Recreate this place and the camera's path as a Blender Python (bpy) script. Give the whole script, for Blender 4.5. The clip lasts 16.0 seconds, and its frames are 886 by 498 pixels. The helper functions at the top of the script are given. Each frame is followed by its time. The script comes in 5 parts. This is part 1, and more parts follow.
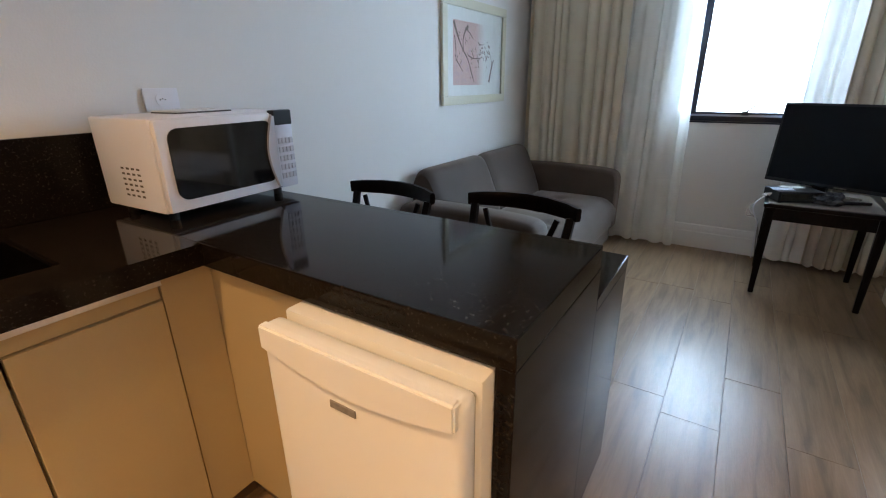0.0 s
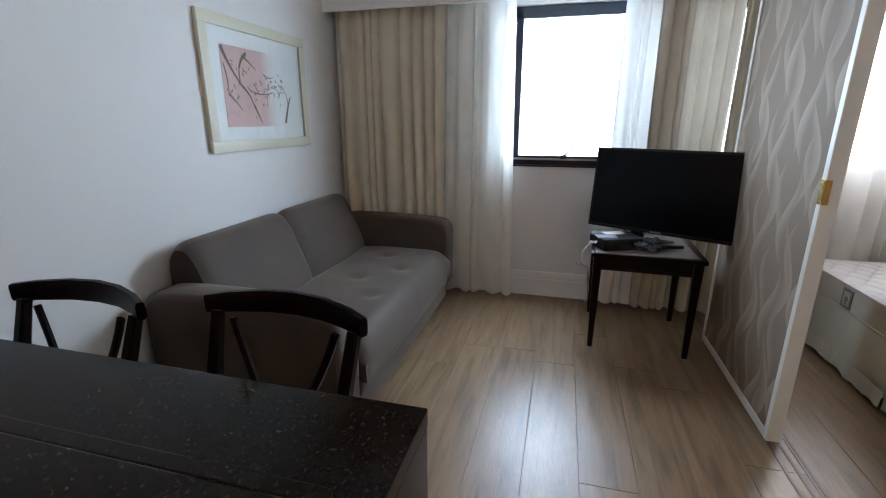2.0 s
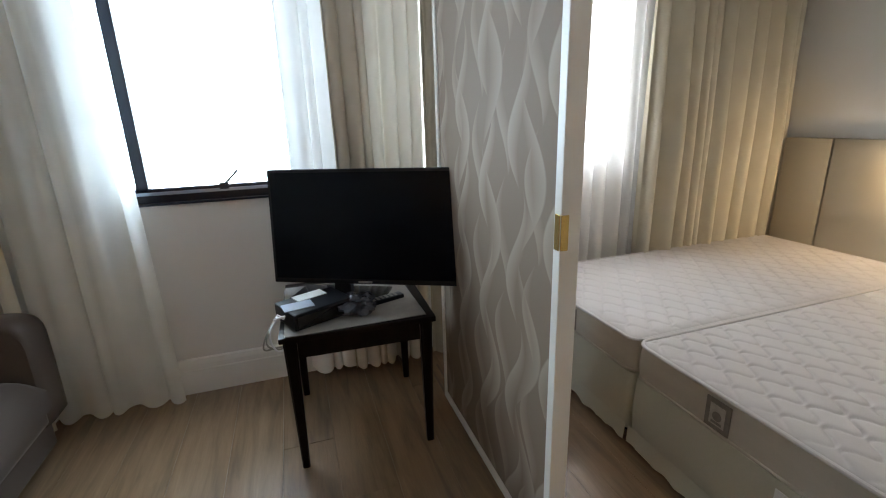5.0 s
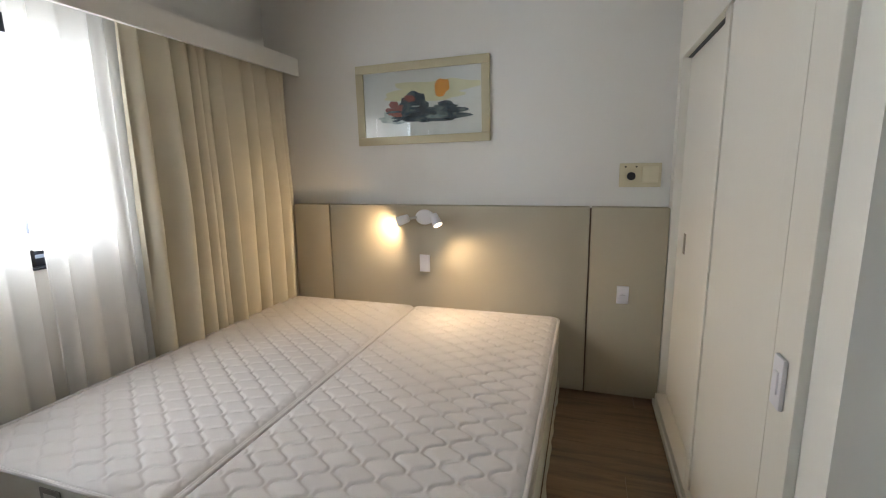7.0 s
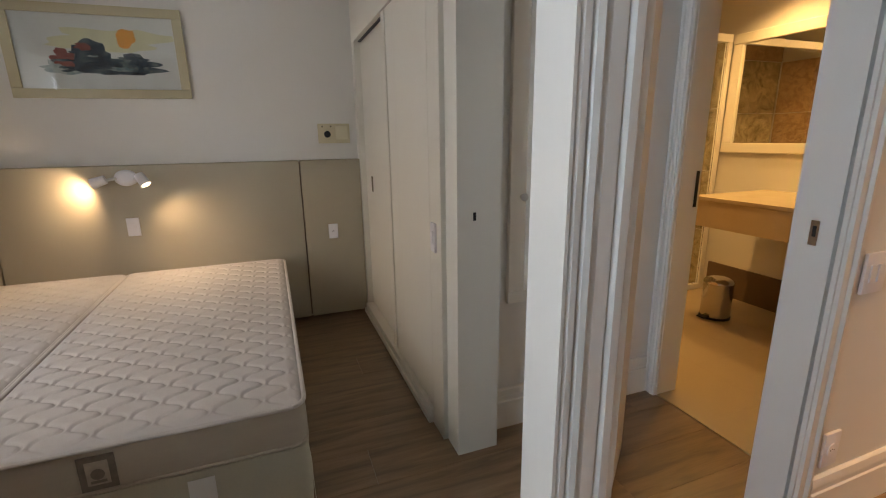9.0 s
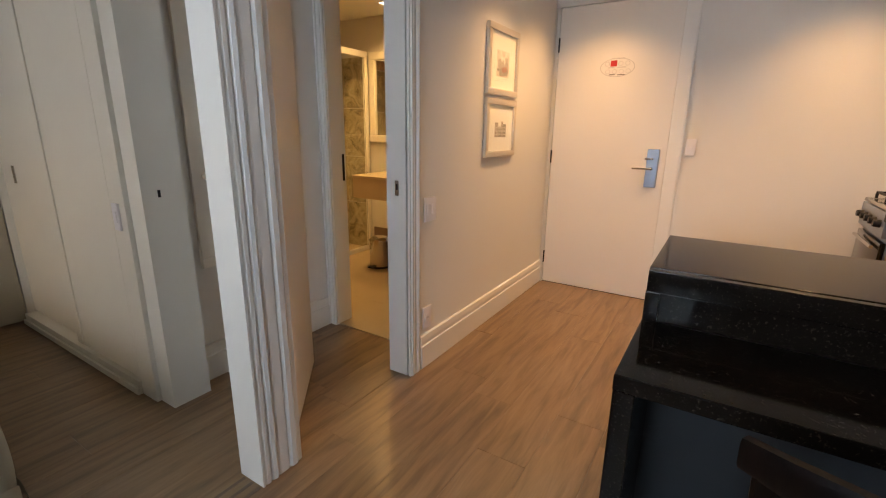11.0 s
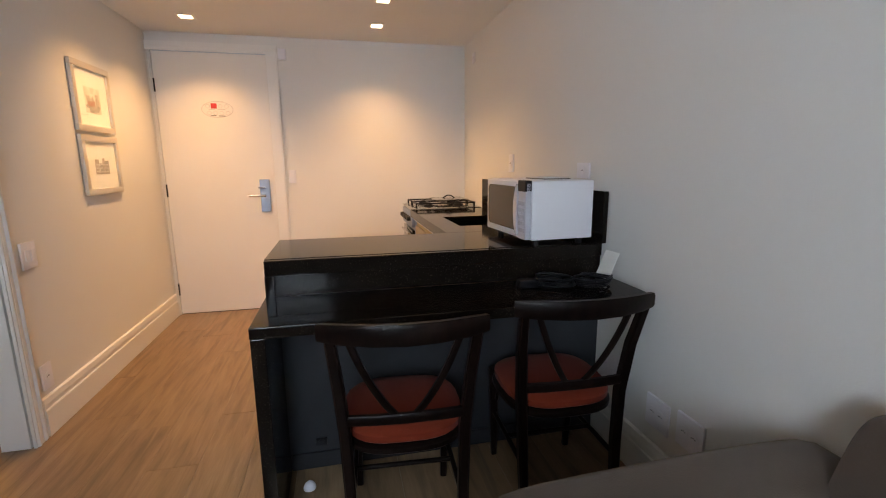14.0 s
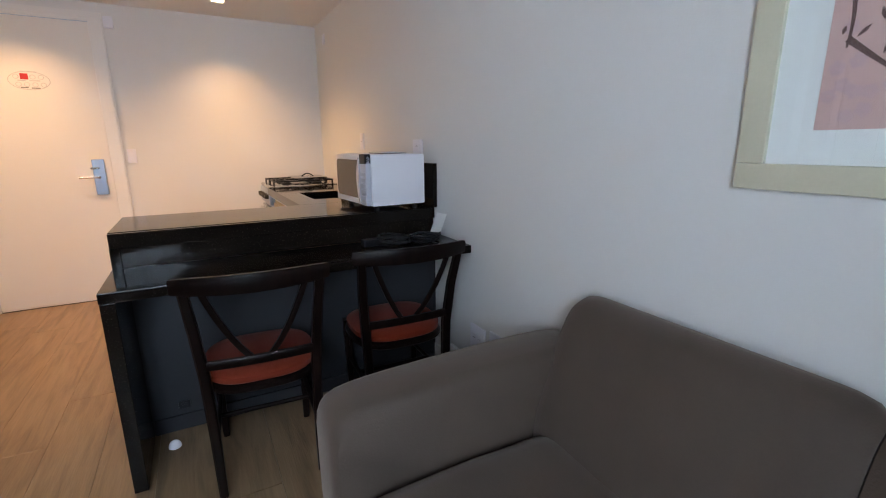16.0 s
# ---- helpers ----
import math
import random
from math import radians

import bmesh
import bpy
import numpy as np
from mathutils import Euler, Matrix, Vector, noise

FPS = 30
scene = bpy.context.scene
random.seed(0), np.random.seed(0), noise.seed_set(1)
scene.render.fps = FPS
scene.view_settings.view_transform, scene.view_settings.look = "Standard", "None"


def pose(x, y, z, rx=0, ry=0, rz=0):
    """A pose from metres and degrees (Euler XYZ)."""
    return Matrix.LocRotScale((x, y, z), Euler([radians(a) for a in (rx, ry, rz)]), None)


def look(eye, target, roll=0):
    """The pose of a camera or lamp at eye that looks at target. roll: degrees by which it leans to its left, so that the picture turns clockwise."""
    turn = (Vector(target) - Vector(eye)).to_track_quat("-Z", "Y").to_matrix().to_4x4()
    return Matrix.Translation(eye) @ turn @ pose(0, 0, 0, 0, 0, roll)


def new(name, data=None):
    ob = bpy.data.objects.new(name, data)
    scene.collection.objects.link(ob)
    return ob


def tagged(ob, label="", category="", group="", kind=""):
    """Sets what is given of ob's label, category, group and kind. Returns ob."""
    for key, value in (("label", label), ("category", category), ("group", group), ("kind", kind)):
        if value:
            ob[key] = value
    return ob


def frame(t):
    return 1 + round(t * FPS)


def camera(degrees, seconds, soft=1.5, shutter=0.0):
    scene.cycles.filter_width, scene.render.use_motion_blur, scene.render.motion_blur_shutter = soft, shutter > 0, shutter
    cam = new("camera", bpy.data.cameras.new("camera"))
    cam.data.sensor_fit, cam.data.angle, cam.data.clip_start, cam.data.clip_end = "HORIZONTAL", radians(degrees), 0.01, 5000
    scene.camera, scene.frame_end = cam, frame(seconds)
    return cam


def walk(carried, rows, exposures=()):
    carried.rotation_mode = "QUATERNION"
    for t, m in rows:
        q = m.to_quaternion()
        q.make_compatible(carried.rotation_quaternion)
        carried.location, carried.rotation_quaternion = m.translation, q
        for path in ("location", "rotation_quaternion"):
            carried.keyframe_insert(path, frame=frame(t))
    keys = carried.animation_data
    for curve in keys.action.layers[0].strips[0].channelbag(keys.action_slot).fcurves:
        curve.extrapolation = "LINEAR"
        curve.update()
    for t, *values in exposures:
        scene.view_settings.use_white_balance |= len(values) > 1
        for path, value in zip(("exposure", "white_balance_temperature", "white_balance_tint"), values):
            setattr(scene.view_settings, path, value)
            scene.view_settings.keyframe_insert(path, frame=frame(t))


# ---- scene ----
cam = camera(89.2, 16.0, soft=1.1)
PATH = [
    (0, (1.629, 1.302, 1.238), (0.602, 2.874, 0.548), -0.7),
    (0.5, (1.66, 1.474, 1.225), (0.778, 3.144, 0.567), -0.9),
    (1, (1.667, 1.641, 1.237), (0.893, 3.374, 0.606), 0.2),
    (1.5, (1.635, 1.809, 1.238), (0.957, 3.589, 0.629), 0.3),
    (2, (1.618, 1.965, 1.262), (1.131, 3.824, 0.711), -0.0),
    (2.5, (1.664, 2.105, 1.246), (1.249, 3.978, 0.681), -0.7),
    (3, (1.717, 2.288, 1.247), (1.33, 4.168, 0.686), 0.3),
    (3.2, (1.762, 2.357, 1.247), (1.345, 4.231, 0.686), 0.1),
    (5.3, (2.002, 2.957, 1.288), (2.856, 4.678, 0.731), -2.3),
    (5.5, (2.076, 2.972, 1.286), (3.097, 4.594, 0.715), -2.5),
    (6, (2.207, 3.005, 1.283), (3.642, 4.257, 0.673), -2.0),
    (6.5, (2.313, 3.072, 1.325), (4.064, 3.919, 0.861), -1.6),
    (7, (2.321, 3.11, 1.327), (4.196, 3.711, 0.974), -0.9),
    (7.5, (2.22, 3.132, 1.282), (4.161, 3.487, 0.956), 0.5),
    (8, (2.06, 3.146, 1.261), (4.008, 3.23, 0.815), -0.9),
    (8.5, (1.952, 3.175, 1.251), (3.885, 2.904, 0.817), -0.5),
    (9, (1.794, 3.264, 1.234), (3.612, 2.581, 0.755), -0.8),
    (9.5, (1.655, 3.299, 1.236), (3.331, 2.308, 0.778), 1.1),
    (10, (1.497, 3.352, 1.22), (2.995, 2.138, 0.69), 0.5),
    (10.2, (1.412, 3.388, 1.211), (2.83, 2.095, 0.65), 0.1),
    (12.3, (1.199, 3.771, 1.279), (1.568, 1.833, 0.947), 2.5),
    (12.5, (1.172, 3.805, 1.275), (1.495, 1.859, 0.944), 2.7),
    (13, (1.125, 3.922, 1.254), (1.332, 1.965, 0.896), 2.1),
    (13.5, (1.114, 3.998, 1.248), (1.134, 2.035, 0.866), 1.0),
    (14, (1.114, 4.037, 1.239), (0.685, 2.12, 0.864), -0.5),
    (14.5, (1.126, 4.097, 1.231), (0.318, 2.307, 0.852), -0.8),
    (15, (1.116, 4.168, 1.228), (0.151, 2.463, 0.83), -1.6),
    (15.5, (1.105, 4.246, 1.23), (0.183, 2.516, 0.834), -0.7),
    (16, (1.088, 4.375, 1.208), (0.158, 2.663, 0.755), -0.5),
]
walk(cam, [(t, look(eye, target, roll)) for t, eye, target, roll in PATH],
     [(0, -0.15, 5950, 12), (1.5, -0.14, 6250, 15), (3, -0.30, 6350, 16), (5.5, -0.22, 6700, 12), (6.0, -0.24, 6850, 13), (6.5, -0.18, 6600, 13), (7, -0.18, 6600, 13), (8, -0.44, 6650, 14), (9, -0.63, 7200, 18), (10, -0.62, 6950, 16), (12.5, -0.63, 7300, 19), (13.5, -0.59, 7450, 19), (14.5, -0.38, 6550, 18), (16, -0.40, 6450, 18)])

# ---- world, sun and large lights ----
world = bpy.data.worlds.new("world")
scene.world = world
world.use_nodes = True
wn = world.node_tree.nodes
sky = wn.new("ShaderNodeTexSky")
sky.sky_type, sky.sun_disc = "NISHITA", False
sky.sun_elevation, sky.sun_rotation = radians(50), radians(20)
wn["Background"].inputs[1].default_value = 0.1
world.node_tree.links.new(sky.outputs[0], wn["Background"].inputs[0])

sun = new("sun", bpy.data.lights.new("sun", "SUN"))
sun.data.energy, sun.data.angle, sun.data.color = 0.8, radians(15), (1, 0.97, 0.92)
sun.matrix_world = look((3, 9, 9), (2.5, 5, 0))


def area_lamp(name, eye, target, w, h, watts, colour):
    ob = new(name, bpy.data.lights.new(name, "AREA"))
    ob.data.shape, ob.data.size, ob.data.size_y = "RECTANGLE", w, h
    ob.data.energy, ob.data.color = watts, colour
    ob.matrix_world = look(eye, target)
    return ob


def spot_lamp(name, eye, target, watts, colour, angle, blend=0.6, radius=0.03):
    ob = new(name, bpy.data.lights.new(name, "SPOT"))
    ob.data.energy, ob.data.color = watts, colour
    ob.data.spot_size, ob.data.spot_blend, ob.data.shadow_soft_size = radians(angle), blend, radius
    ob.matrix_world = look(eye, target)
    return ob


DAY = (0.64, 0.83, 1.0)
DAY_BED = (0.91, 0.95, 0.97)
WARM = (1.0, 0.585, 0.24)
LAMPW = (1.0, 0.74, 0.43)
area_lamp("sky_light_living", (1.88, 5.42, 1.5), (1.88, 0, 1.0), 1.48, 1.0, 124, DAY)
area_lamp("sky_light_bedroom", (3.25, 5.42, 1.5), (3.25, 0, 1.0), 1.0, 1.0, 51, DAY_BED)
KITCHEN_SPOTS = [(2.09, 0.98), (0.80, 1.0), (2.09, 0.43), (0.80, 0.46)]
BATH_SPOTS = [(3.92, 0.885), (3.88, 0.32)]
for sx, sy in KITCHEN_SPOTS:
    spot_lamp("spot_light_kitchen", (sx, sy, 2.222), (sx, sy, 0), 80, WARM, 117, 1.0)
for sx, sy in BATH_SPOTS:
    spot_lamp("spot_light_bath", (sx, sy, 2.222), (sx, sy, 0), 68, (1.0, 0.60, 0.20), 140, 0.8)
spot_lamp("reading_light_a", (4.838, 4.220, 1.004), (4.83, 4.60, 0.80), 15, LAMPW, 170, 1.0, 0.018)
spot_lamp("reading_light_b", (4.806, 3.932, 0.975), (4.56, 3.60, 0.47), 17, LAMPW, 150, 1.0, 0.018)


# ---- materials ----
def material(name, colour, rough=0.6, metal=0.0, vary=0.08, scale=6.0, fine=0.0, fine_scale=150.0, bump=0.0,
             bump_scale=80.0, stretch=(1, 1, 1), spec=0.5, random_tint=0.0, sheen=0.0, coat=0.0, bump_detail=4.0, big_detail=5.0, fine_detail=3.0):
    m = bpy.data.materials.new(name)
    m.use_nodes = True
    n, l = m.node_tree.nodes, m.node_tree.links
    b = n["Principled BSDF"]
    co = n.new("ShaderNodeTexCoord")
    info = n.new("ShaderNodeObjectInfo")
    off = n.new("ShaderNodeVectorMath")
    off.operation = "MULTIPLY_ADD"
    off.inputs[1].default_value = (37.0, 17.0, 23.0)
    cmb = n.new("ShaderNodeCombineXYZ")
    for i in range(3):
        l.new(info.outputs["Random"], cmb.inputs[i])
    l.new(cmb.outputs[0], off.inputs[0])
    l.new(co.outputs["Object"], off.inputs[2])
    mp = n.new("ShaderNodeMapping")
    mp.inputs["Scale"].default_value = stretch
    l.new(off.outputs[0], mp.inputs[0])
    big = n.new("ShaderNodeTexNoise")
    big.inputs["Scale"].default_value, big.inputs["Detail"].default_value = scale, big_detail
    l.new(mp.outputs[0], big.inputs["Vector"])
    small = n.new("ShaderNodeTexNoise")
    small.inputs["Scale"].default_value, small.inputs["Detail"].default_value = fine_scale, fine_detail
    l.new(mp.outputs[0], small.inputs["Vector"])
    hsv = n.new("ShaderNodeHueSaturation")
    hsv.inputs["Color"].default_value = (*colour, 1)
    m1 = n.new("ShaderNodeMath"); m1.operation = "MULTIPLY_ADD"
    m1.inputs[1].default_value, m1.inputs[2].default_value = vary * 2, 1 - vary
    l.new(big.outputs["Fac"], m1.inputs[0])
    m2 = n.new("ShaderNodeMath"); m2.operation = "MULTIPLY_ADD"
    m2.inputs[1].default_value, m2.inputs[2].default_value = fine * 2, -fine
    l.new(small.outputs["Fac"], m2.inputs[0])
    m3 = n.new("ShaderNodeMath"); m3.operation = "ADD"
    l.new(m1.outputs[0], m3.inputs[0]); l.new(m2.outputs[0], m3.inputs[1])
    m4 = n.new("ShaderNodeMath"); m4.operation = "MULTIPLY_ADD"
    m4.inputs[1].default_value = random_tint
    l.new(info.outputs["Random"], m4.inputs[0]); l.new(m3.outputs[0], m4.inputs[2])
    l.new(m4.outputs[0], hsv.inputs["Value"])
    l.new(hsv.outputs[0], b.inputs["Base Color"])
    r = n.new("ShaderNodeMath"); r.operation = "MULTIPLY_ADD"
    r.inputs[1].default_value, r.inputs[2].default_value = 0.16 * rough, rough * 0.92
    l.new(big.outputs["Fac"], r.inputs[0]); l.new(r.outputs[0], b.inputs["Roughness"])
    b.inputs["Metallic"].default_value = metal
    b.inputs["Specular IOR Level"].default_value = spec
    b.inputs["Sheen Weight"].default_value = sheen
    b.inputs["Coat Weight"].default_value = coat
    b.inputs["Coat Roughness"].default_value = 0.08
    if bump:
        bt = n.new("ShaderNodeTexNoise")
        bt.inputs["Scale"].default_value, bt.inputs["Detail"].default_value = bump_scale, bump_detail
        l.new(mp.outputs[0], bt.inputs["Vector"])
        bp = n.new("ShaderNodeBump")
        bp.inputs["Strength"].default_value, bp.inputs["Distance"].default_value = bump, 0.01
        l.new(bt.outputs["Fac"], bp.inputs["Height"]); l.new(bp.outputs[0], b.inputs["Normal"])
    return m


def glowing(name, colour, strength):
    m = bpy.data.materials.new(name)
    m.use_nodes = True
    b = m.node_tree.nodes["Principled BSDF"]
    b.inputs["Base Color"].default_value = (*colour, 1)
    b.inputs["Emission Color"].default_value = (*colour, 1)
    b.inputs["Emission Strength"].default_value = strength
    return m


def cloth(name, colour, clear=0.0, through_light=0.4, weave=260.0):
    m = bpy.data.materials.new(name)
    m.use_nodes = True
    n, l = m.node_tree.nodes, m.node_tree.links
    n.remove(n["Principled BSDF"])
    out = n["Material Output"]
    co = n.new("ShaderNodeTexCoord")
    ns = n.new("ShaderNodeTexNoise"); ns.inputs["Scale"].default_value = 5
    l.new(co.outputs["Object"], ns.inputs["Vector"])
    hs = n.new("ShaderNodeHueSaturation"); hs.inputs["Color"].default_value = (*colour, 1)
    ma = n.new("ShaderNodeMath"); ma.operation = "MULTIPLY_ADD"; ma.inputs[1].default_value, ma.inputs[2].default_value = 0.2, 0.9
    l.new(ns.outputs["Fac"], ma.inputs[0]); l.new(ma.outputs[0], hs.inputs["Value"])
    d, t = n.new("ShaderNodeBsdfDiffuse"), n.new("ShaderNodeBsdfTranslucent")
    wv = n.new("ShaderNodeTexNoise"); wv.inputs["Scale"].default_value = weave
    l.new(co.outputs["Object"], wv.inputs["Vector"])
    bp = n.new("ShaderNodeBump"); bp.inputs["Strength"].default_value = 0.15; bp.inputs["Distance"].default_value = 0.004
    l.new(wv.outputs["Fac"], bp.inputs["Height"])
    for s in (d, t):
        l.new(hs.outputs[0], s.inputs["Color"]); l.new(bp.outputs[0], s.inputs["Normal"])
    mx = n.new("ShaderNodeMixShader"); mx.inputs[0].default_value = through_light
    l.new(d.outputs[0], mx.inputs[1]); l.new(t.outputs[0], mx.inputs[2])
    last = mx
    if clear:
        tr = n.new("ShaderNodeBsdfTransparent")
        m2 = n.new("ShaderNodeMixShader"); m2.inputs[0].default_value = clear
        l.new(mx.outputs[0], m2.inputs[1]); l.new(tr.outputs[0], m2.inputs[2])
        last = m2
    l.new(last.outputs[0], out.inputs["Surface"])
    return m


def recolour(m, stops, kind="noise", scale=8.0, stretch=(1, 1, 1), distortion=0.0, detail=6.0, rough=None):
    """Drives the base colour by a ramp over a noise, voronoi or wave texture."""
    n, l = m.node_tree.nodes, m.node_tree.links
    b = n["Principled BSDF"]
    mp = next(k for k in n if k.type == "MAPPING")
    m2 = n.new("ShaderNodeMapping"); m2.inputs["Scale"].default_value = stretch
    l.new(mp.inputs[0].links[0].from_socket, m2.inputs[0])
    if kind == "voronoi":
        t = n.new("ShaderNodeTexVoronoi"); t.inputs["Scale"].default_value = scale; o = t.outputs["Distance"]
    elif kind == "wave":
        t = n.new("ShaderNodeTexWave"); t.inputs["Scale"].default_value = scale
        t.inputs["Distortion"].default_value, t.inputs["Detail"].default_value = distortion, detail
        t.inputs["Detail Scale"].default_value = 1.2; o = t.outputs["Fac"]
    else:
        t = n.new("ShaderNodeTexNoise"); t.inputs["Scale"].default_value = scale
        t.inputs["Detail"].default_value, t.inputs["Distortion"].default_value = detail, distortion; o = t.outputs["Fac"]
    l.new(m2.outputs[0], t.inputs["Vector"])
    r = n.new("ShaderNodeValToRGB")
    while len(r.color_ramp.elements) < len(stops):
        r.color_ramp.elements.new(0.5)
    for e, (p, c) in zip(r.color_ramp.elements, stops):
        e.position, e.color = p, (*c, 1)
    l.new(o, r.inputs[0])
    hsv = next(k for k in n if k.type == "HUE_SAT")
    l.new(r.outputs[0], hsv.inputs["Color"])
    return m


WALL = material("wall_paint", (0.72, 0.71, 0.685), 0.7, vary=0.025, scale=1.5, bump=0.06, bump_scale=160)
CEIL = material("ceiling_paint", (0.74, 0.73, 0.705), 0.85, vary=0.02, scale=1.5, bump=0.05, bump_scale=120)
TRIM = material("white_trim_paint", (0.76, 0.75, 0.72), 0.38, vary=0.025, scale=3, bump=0.03, bump_scale=60)
DARKSTEEL = material("dark_sink_steel", (0.16, 0.15, 0.14), 0.16, metal=1.0, vary=0.1)
CREAM = material("cream_lacquer", (0.76, 0.74, 0.68), 0.4, vary=0.03, scale=3, bump=0.03, bump_scale=60)
DOORW = material("door_lacquer", (0.76, 0.73, 0.68), 0.42, vary=0.03, scale=2, bump=0.03, bump_scale=90)
PLANK = recolour(material("vinyl_plank", (0.20, 0.13, 0.085), 0.30, vary=0.09, scale=2.5, fine=0.14, fine_scale=26, fine_detail=2.5,
                 bump=0.10, bump_scale=30, bump_detail=2.0, big_detail=2.0, stretch=(7, 0.55, 1), random_tint=0.14, spec=0.5),
                 [(0.28, (0.124, 0.075, 0.040)), (0.50, (0.206, 0.130, 0.071)), (0.75, (0.266, 0.174, 0.100))], "noise", 3.4, (7, 0.7, 1), 0.6, 4.0)
SLAB = material("floor_screed", (0.05, 0.045, 0.04), 0.9)
BATHTILE = material("beige_floor_tile", (0.42, 0.335, 0.22), 0.35, vary=0.05, scale=4, fine=0.05)
GRANITE = recolour(material("black_granite", (0.012, 0.010, 0.009), 0.08, vary=0.45, scale=9, spec=0.13),
                   [(0.54, (0.0075, 0.0053, 0.0040)), (0.62, (0.0115, 0.0085, 0.0068)), (0.74, (0.038, 0.031, 0.025))], "noise", 150, (1, 1, 1), 0.0, 2)
LAMINATE = material("beige_laminate", (0.42, 0.325, 0.175), 0.45, vary=0.03, scale=3, fine=0.02)
ALU = material("brushed_aluminium", (0.62, 0.62, 0.63), 0.35, metal=1.0, fine=0.05, stretch=(1, 30, 30))
STEEL = material("polished_steel", (0.62, 0.60, 0.57), 0.16, metal=1.0, vary=0.05)
WHITEGOODS = material("white_enamel", (0.80, 0.79, 0.76), 0.3, vary=0.02, scale=3)
MWWHITE = material("cool_white_enamel", (0.79, 0.78, 0.82), 0.3, vary=0.02, scale=3)
PLASTIC = material("white_plastic", (0.76, 0.755, 0.80), 0.4, vary=0.02)
CREAMPLASTIC = material("yellowed_plastic", (0.58, 0.52, 0.36), 0.45, vary=0.04)
SOCKETDARK = material("dark_socket_hole", (0.03, 0.028, 0.026), 0.8)
BLACKPLASTIC = material("black_plastic", (0.010, 0.010, 0.012), 0.38, vary=0.1, spec=0.25)
DARKGLASS = material("dark_glass", (0.010, 0.010, 0.011), 0.06, vary=0.05, spec=0.6)
SCREEN = material("matt_screen", (0.004, 0.005, 0.008), 0.18, vary=0.05, spec=0.12)
DARKWOOD = recolour(material("dark_stained_wood", (0.03, 0.014, 0.01), 0.34, spec=0.10, vary=0.12, scale=6, bump=0.05, bump_scale=30, stretch=(1, 1, 0.2)),
                    [(0.3, (0.0038, 0.0020, 0.0017)), (0.7, (0.0085, 0.0040, 0.0030))], "noise", 9, (4, 4, 0.6))
ORANGE = material("orange_upholstery", (0.150, 0.018, 0.0055), 0.85, spec=0.2, vary=0.12, scale=12, fine=0.1, fine_scale=300, bump=0.15, bump_scale=300, sheen=0.05)
VELVET = material("taupe_velour", (0.066, 0.0465, 0.0352), 0.72, spec=0.3, vary=0.35, scale=3.5, fine=0.06, fine_scale=220, bump=0.1, bump_scale=240, sheen=0.2)
_v = VELVET.node_tree.nodes["Principled BSDF"]
_v.inputs["Sheen Weight"].default_value, _v.inputs["Sheen Roughness"].default_value = 0.26, 0.45
_v.inputs["Sheen Tint"].default_value = (0.84, 0.71, 0.61, 1)
DRAPE = cloth("greige_drape", (0.66, 0.61, 0.49), 0, 0.035)
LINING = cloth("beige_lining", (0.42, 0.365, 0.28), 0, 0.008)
# darker copy of the greige drape; its shade is put into the colour
SHADED_DRAPE = cloth("shaded_greige_drape", (0.60, 0.545, 0.45), 0, 0.03)
SHEER = cloth("white_voile", (0.94, 0.94, 0.93), 0.24, 0.32, 500)
# same voile with transmission raised, so it glows at the window edge
EDGEVOILE = cloth("brightened_voile", (0.95, 0.94, 0.89), 0.16, 0.62, 500)
# same voile made nearly opaque, to dim the window light behind it
DIMMED_VOILE = cloth("dimmed_voile", (0.90, 0.89, 0.86), 0.006, 0.03, 500)
BLACKALU = material("black_aluminium", (0.013, 0.017, 0.030), 0.32, vary=0.1, spec=0.3)
BRASS = material("brass", (0.62, 0.42, 0.14), 0.25, metal=1.0, vary=0.08)
HEADFAB = material("greige_panel_fabric", (0.42, 0.375, 0.29), 0.75, vary=0.04, scale=5, fine=0.06, fine_scale=350, bump=0.10, bump_scale=400)
TICKING = material("quilted_ticking", (0.65, 0.61, 0.595), 0.8, vary=0.04, scale=4, fine=0.03, fine_scale=250, bump=0.08, bump_scale=300)
BORDER = material("mattress_border", (0.53, 0.47, 0.385), 0.8, vary=0.08, scale=6, fine=0.05, bump=0.12, bump_scale=120, stretch=(1, 1, 6))
SKIRT = material("cream_bed_base_fabric", (0.54, 0.51, 0.40), 0.8, vary=0.06, scale=5, fine=0.04, bump=0.1, bump_scale=200)
EMBLEM = material("woven_emblem", (0.46, 0.41, 0.34), 0.7, vary=0.3, scale=50)
GREYLABEL = material("grey_label", (0.22, 0.19, 0.16), 0.6, vary=0.3, scale=60)
PAPER = material("white_paper", (0.78, 0.77, 0.74), 0.8, vary=0.02)
BRANCH = material("brown_print", (0.13, 0.062, 0.055), 0.7, vary=0.2, scale=20)
PANELGREY = material("grey_half_wall", (0.026, 0.027, 0.031), 0.6, spec=0.2, vary=0.15, scale=3, bump=0.05, bump_scale=90)
PETAL = material("mauve_petal_print", (0.56, 0.36, 0.36), 0.7, vary=0.1, scale=30)
GILT = material("pale_green_frame", (0.60, 0.57, 0.43), 0.4, vary=0.06, scale=5, fine=0.04)
TAN = material("tan_frame", (0.50, 0.45, 0.305), 0.5, vary=0.08, scale=8, fine=0.06)
SILVERF = material("silver_frame", (0.62, 0.57, 0.50), 0.4, metal=0.3, vary=0.06)
INK = recolour(material("ink_wash", (0.05, 0.05, 0.06), 0.7), [(0.35, (0.012, 0.018, 0.028)), (0.5, (0.05, 0.08, 0.11)), (0.65, (0.20, 0.24, 0.24))], "noise", 14)
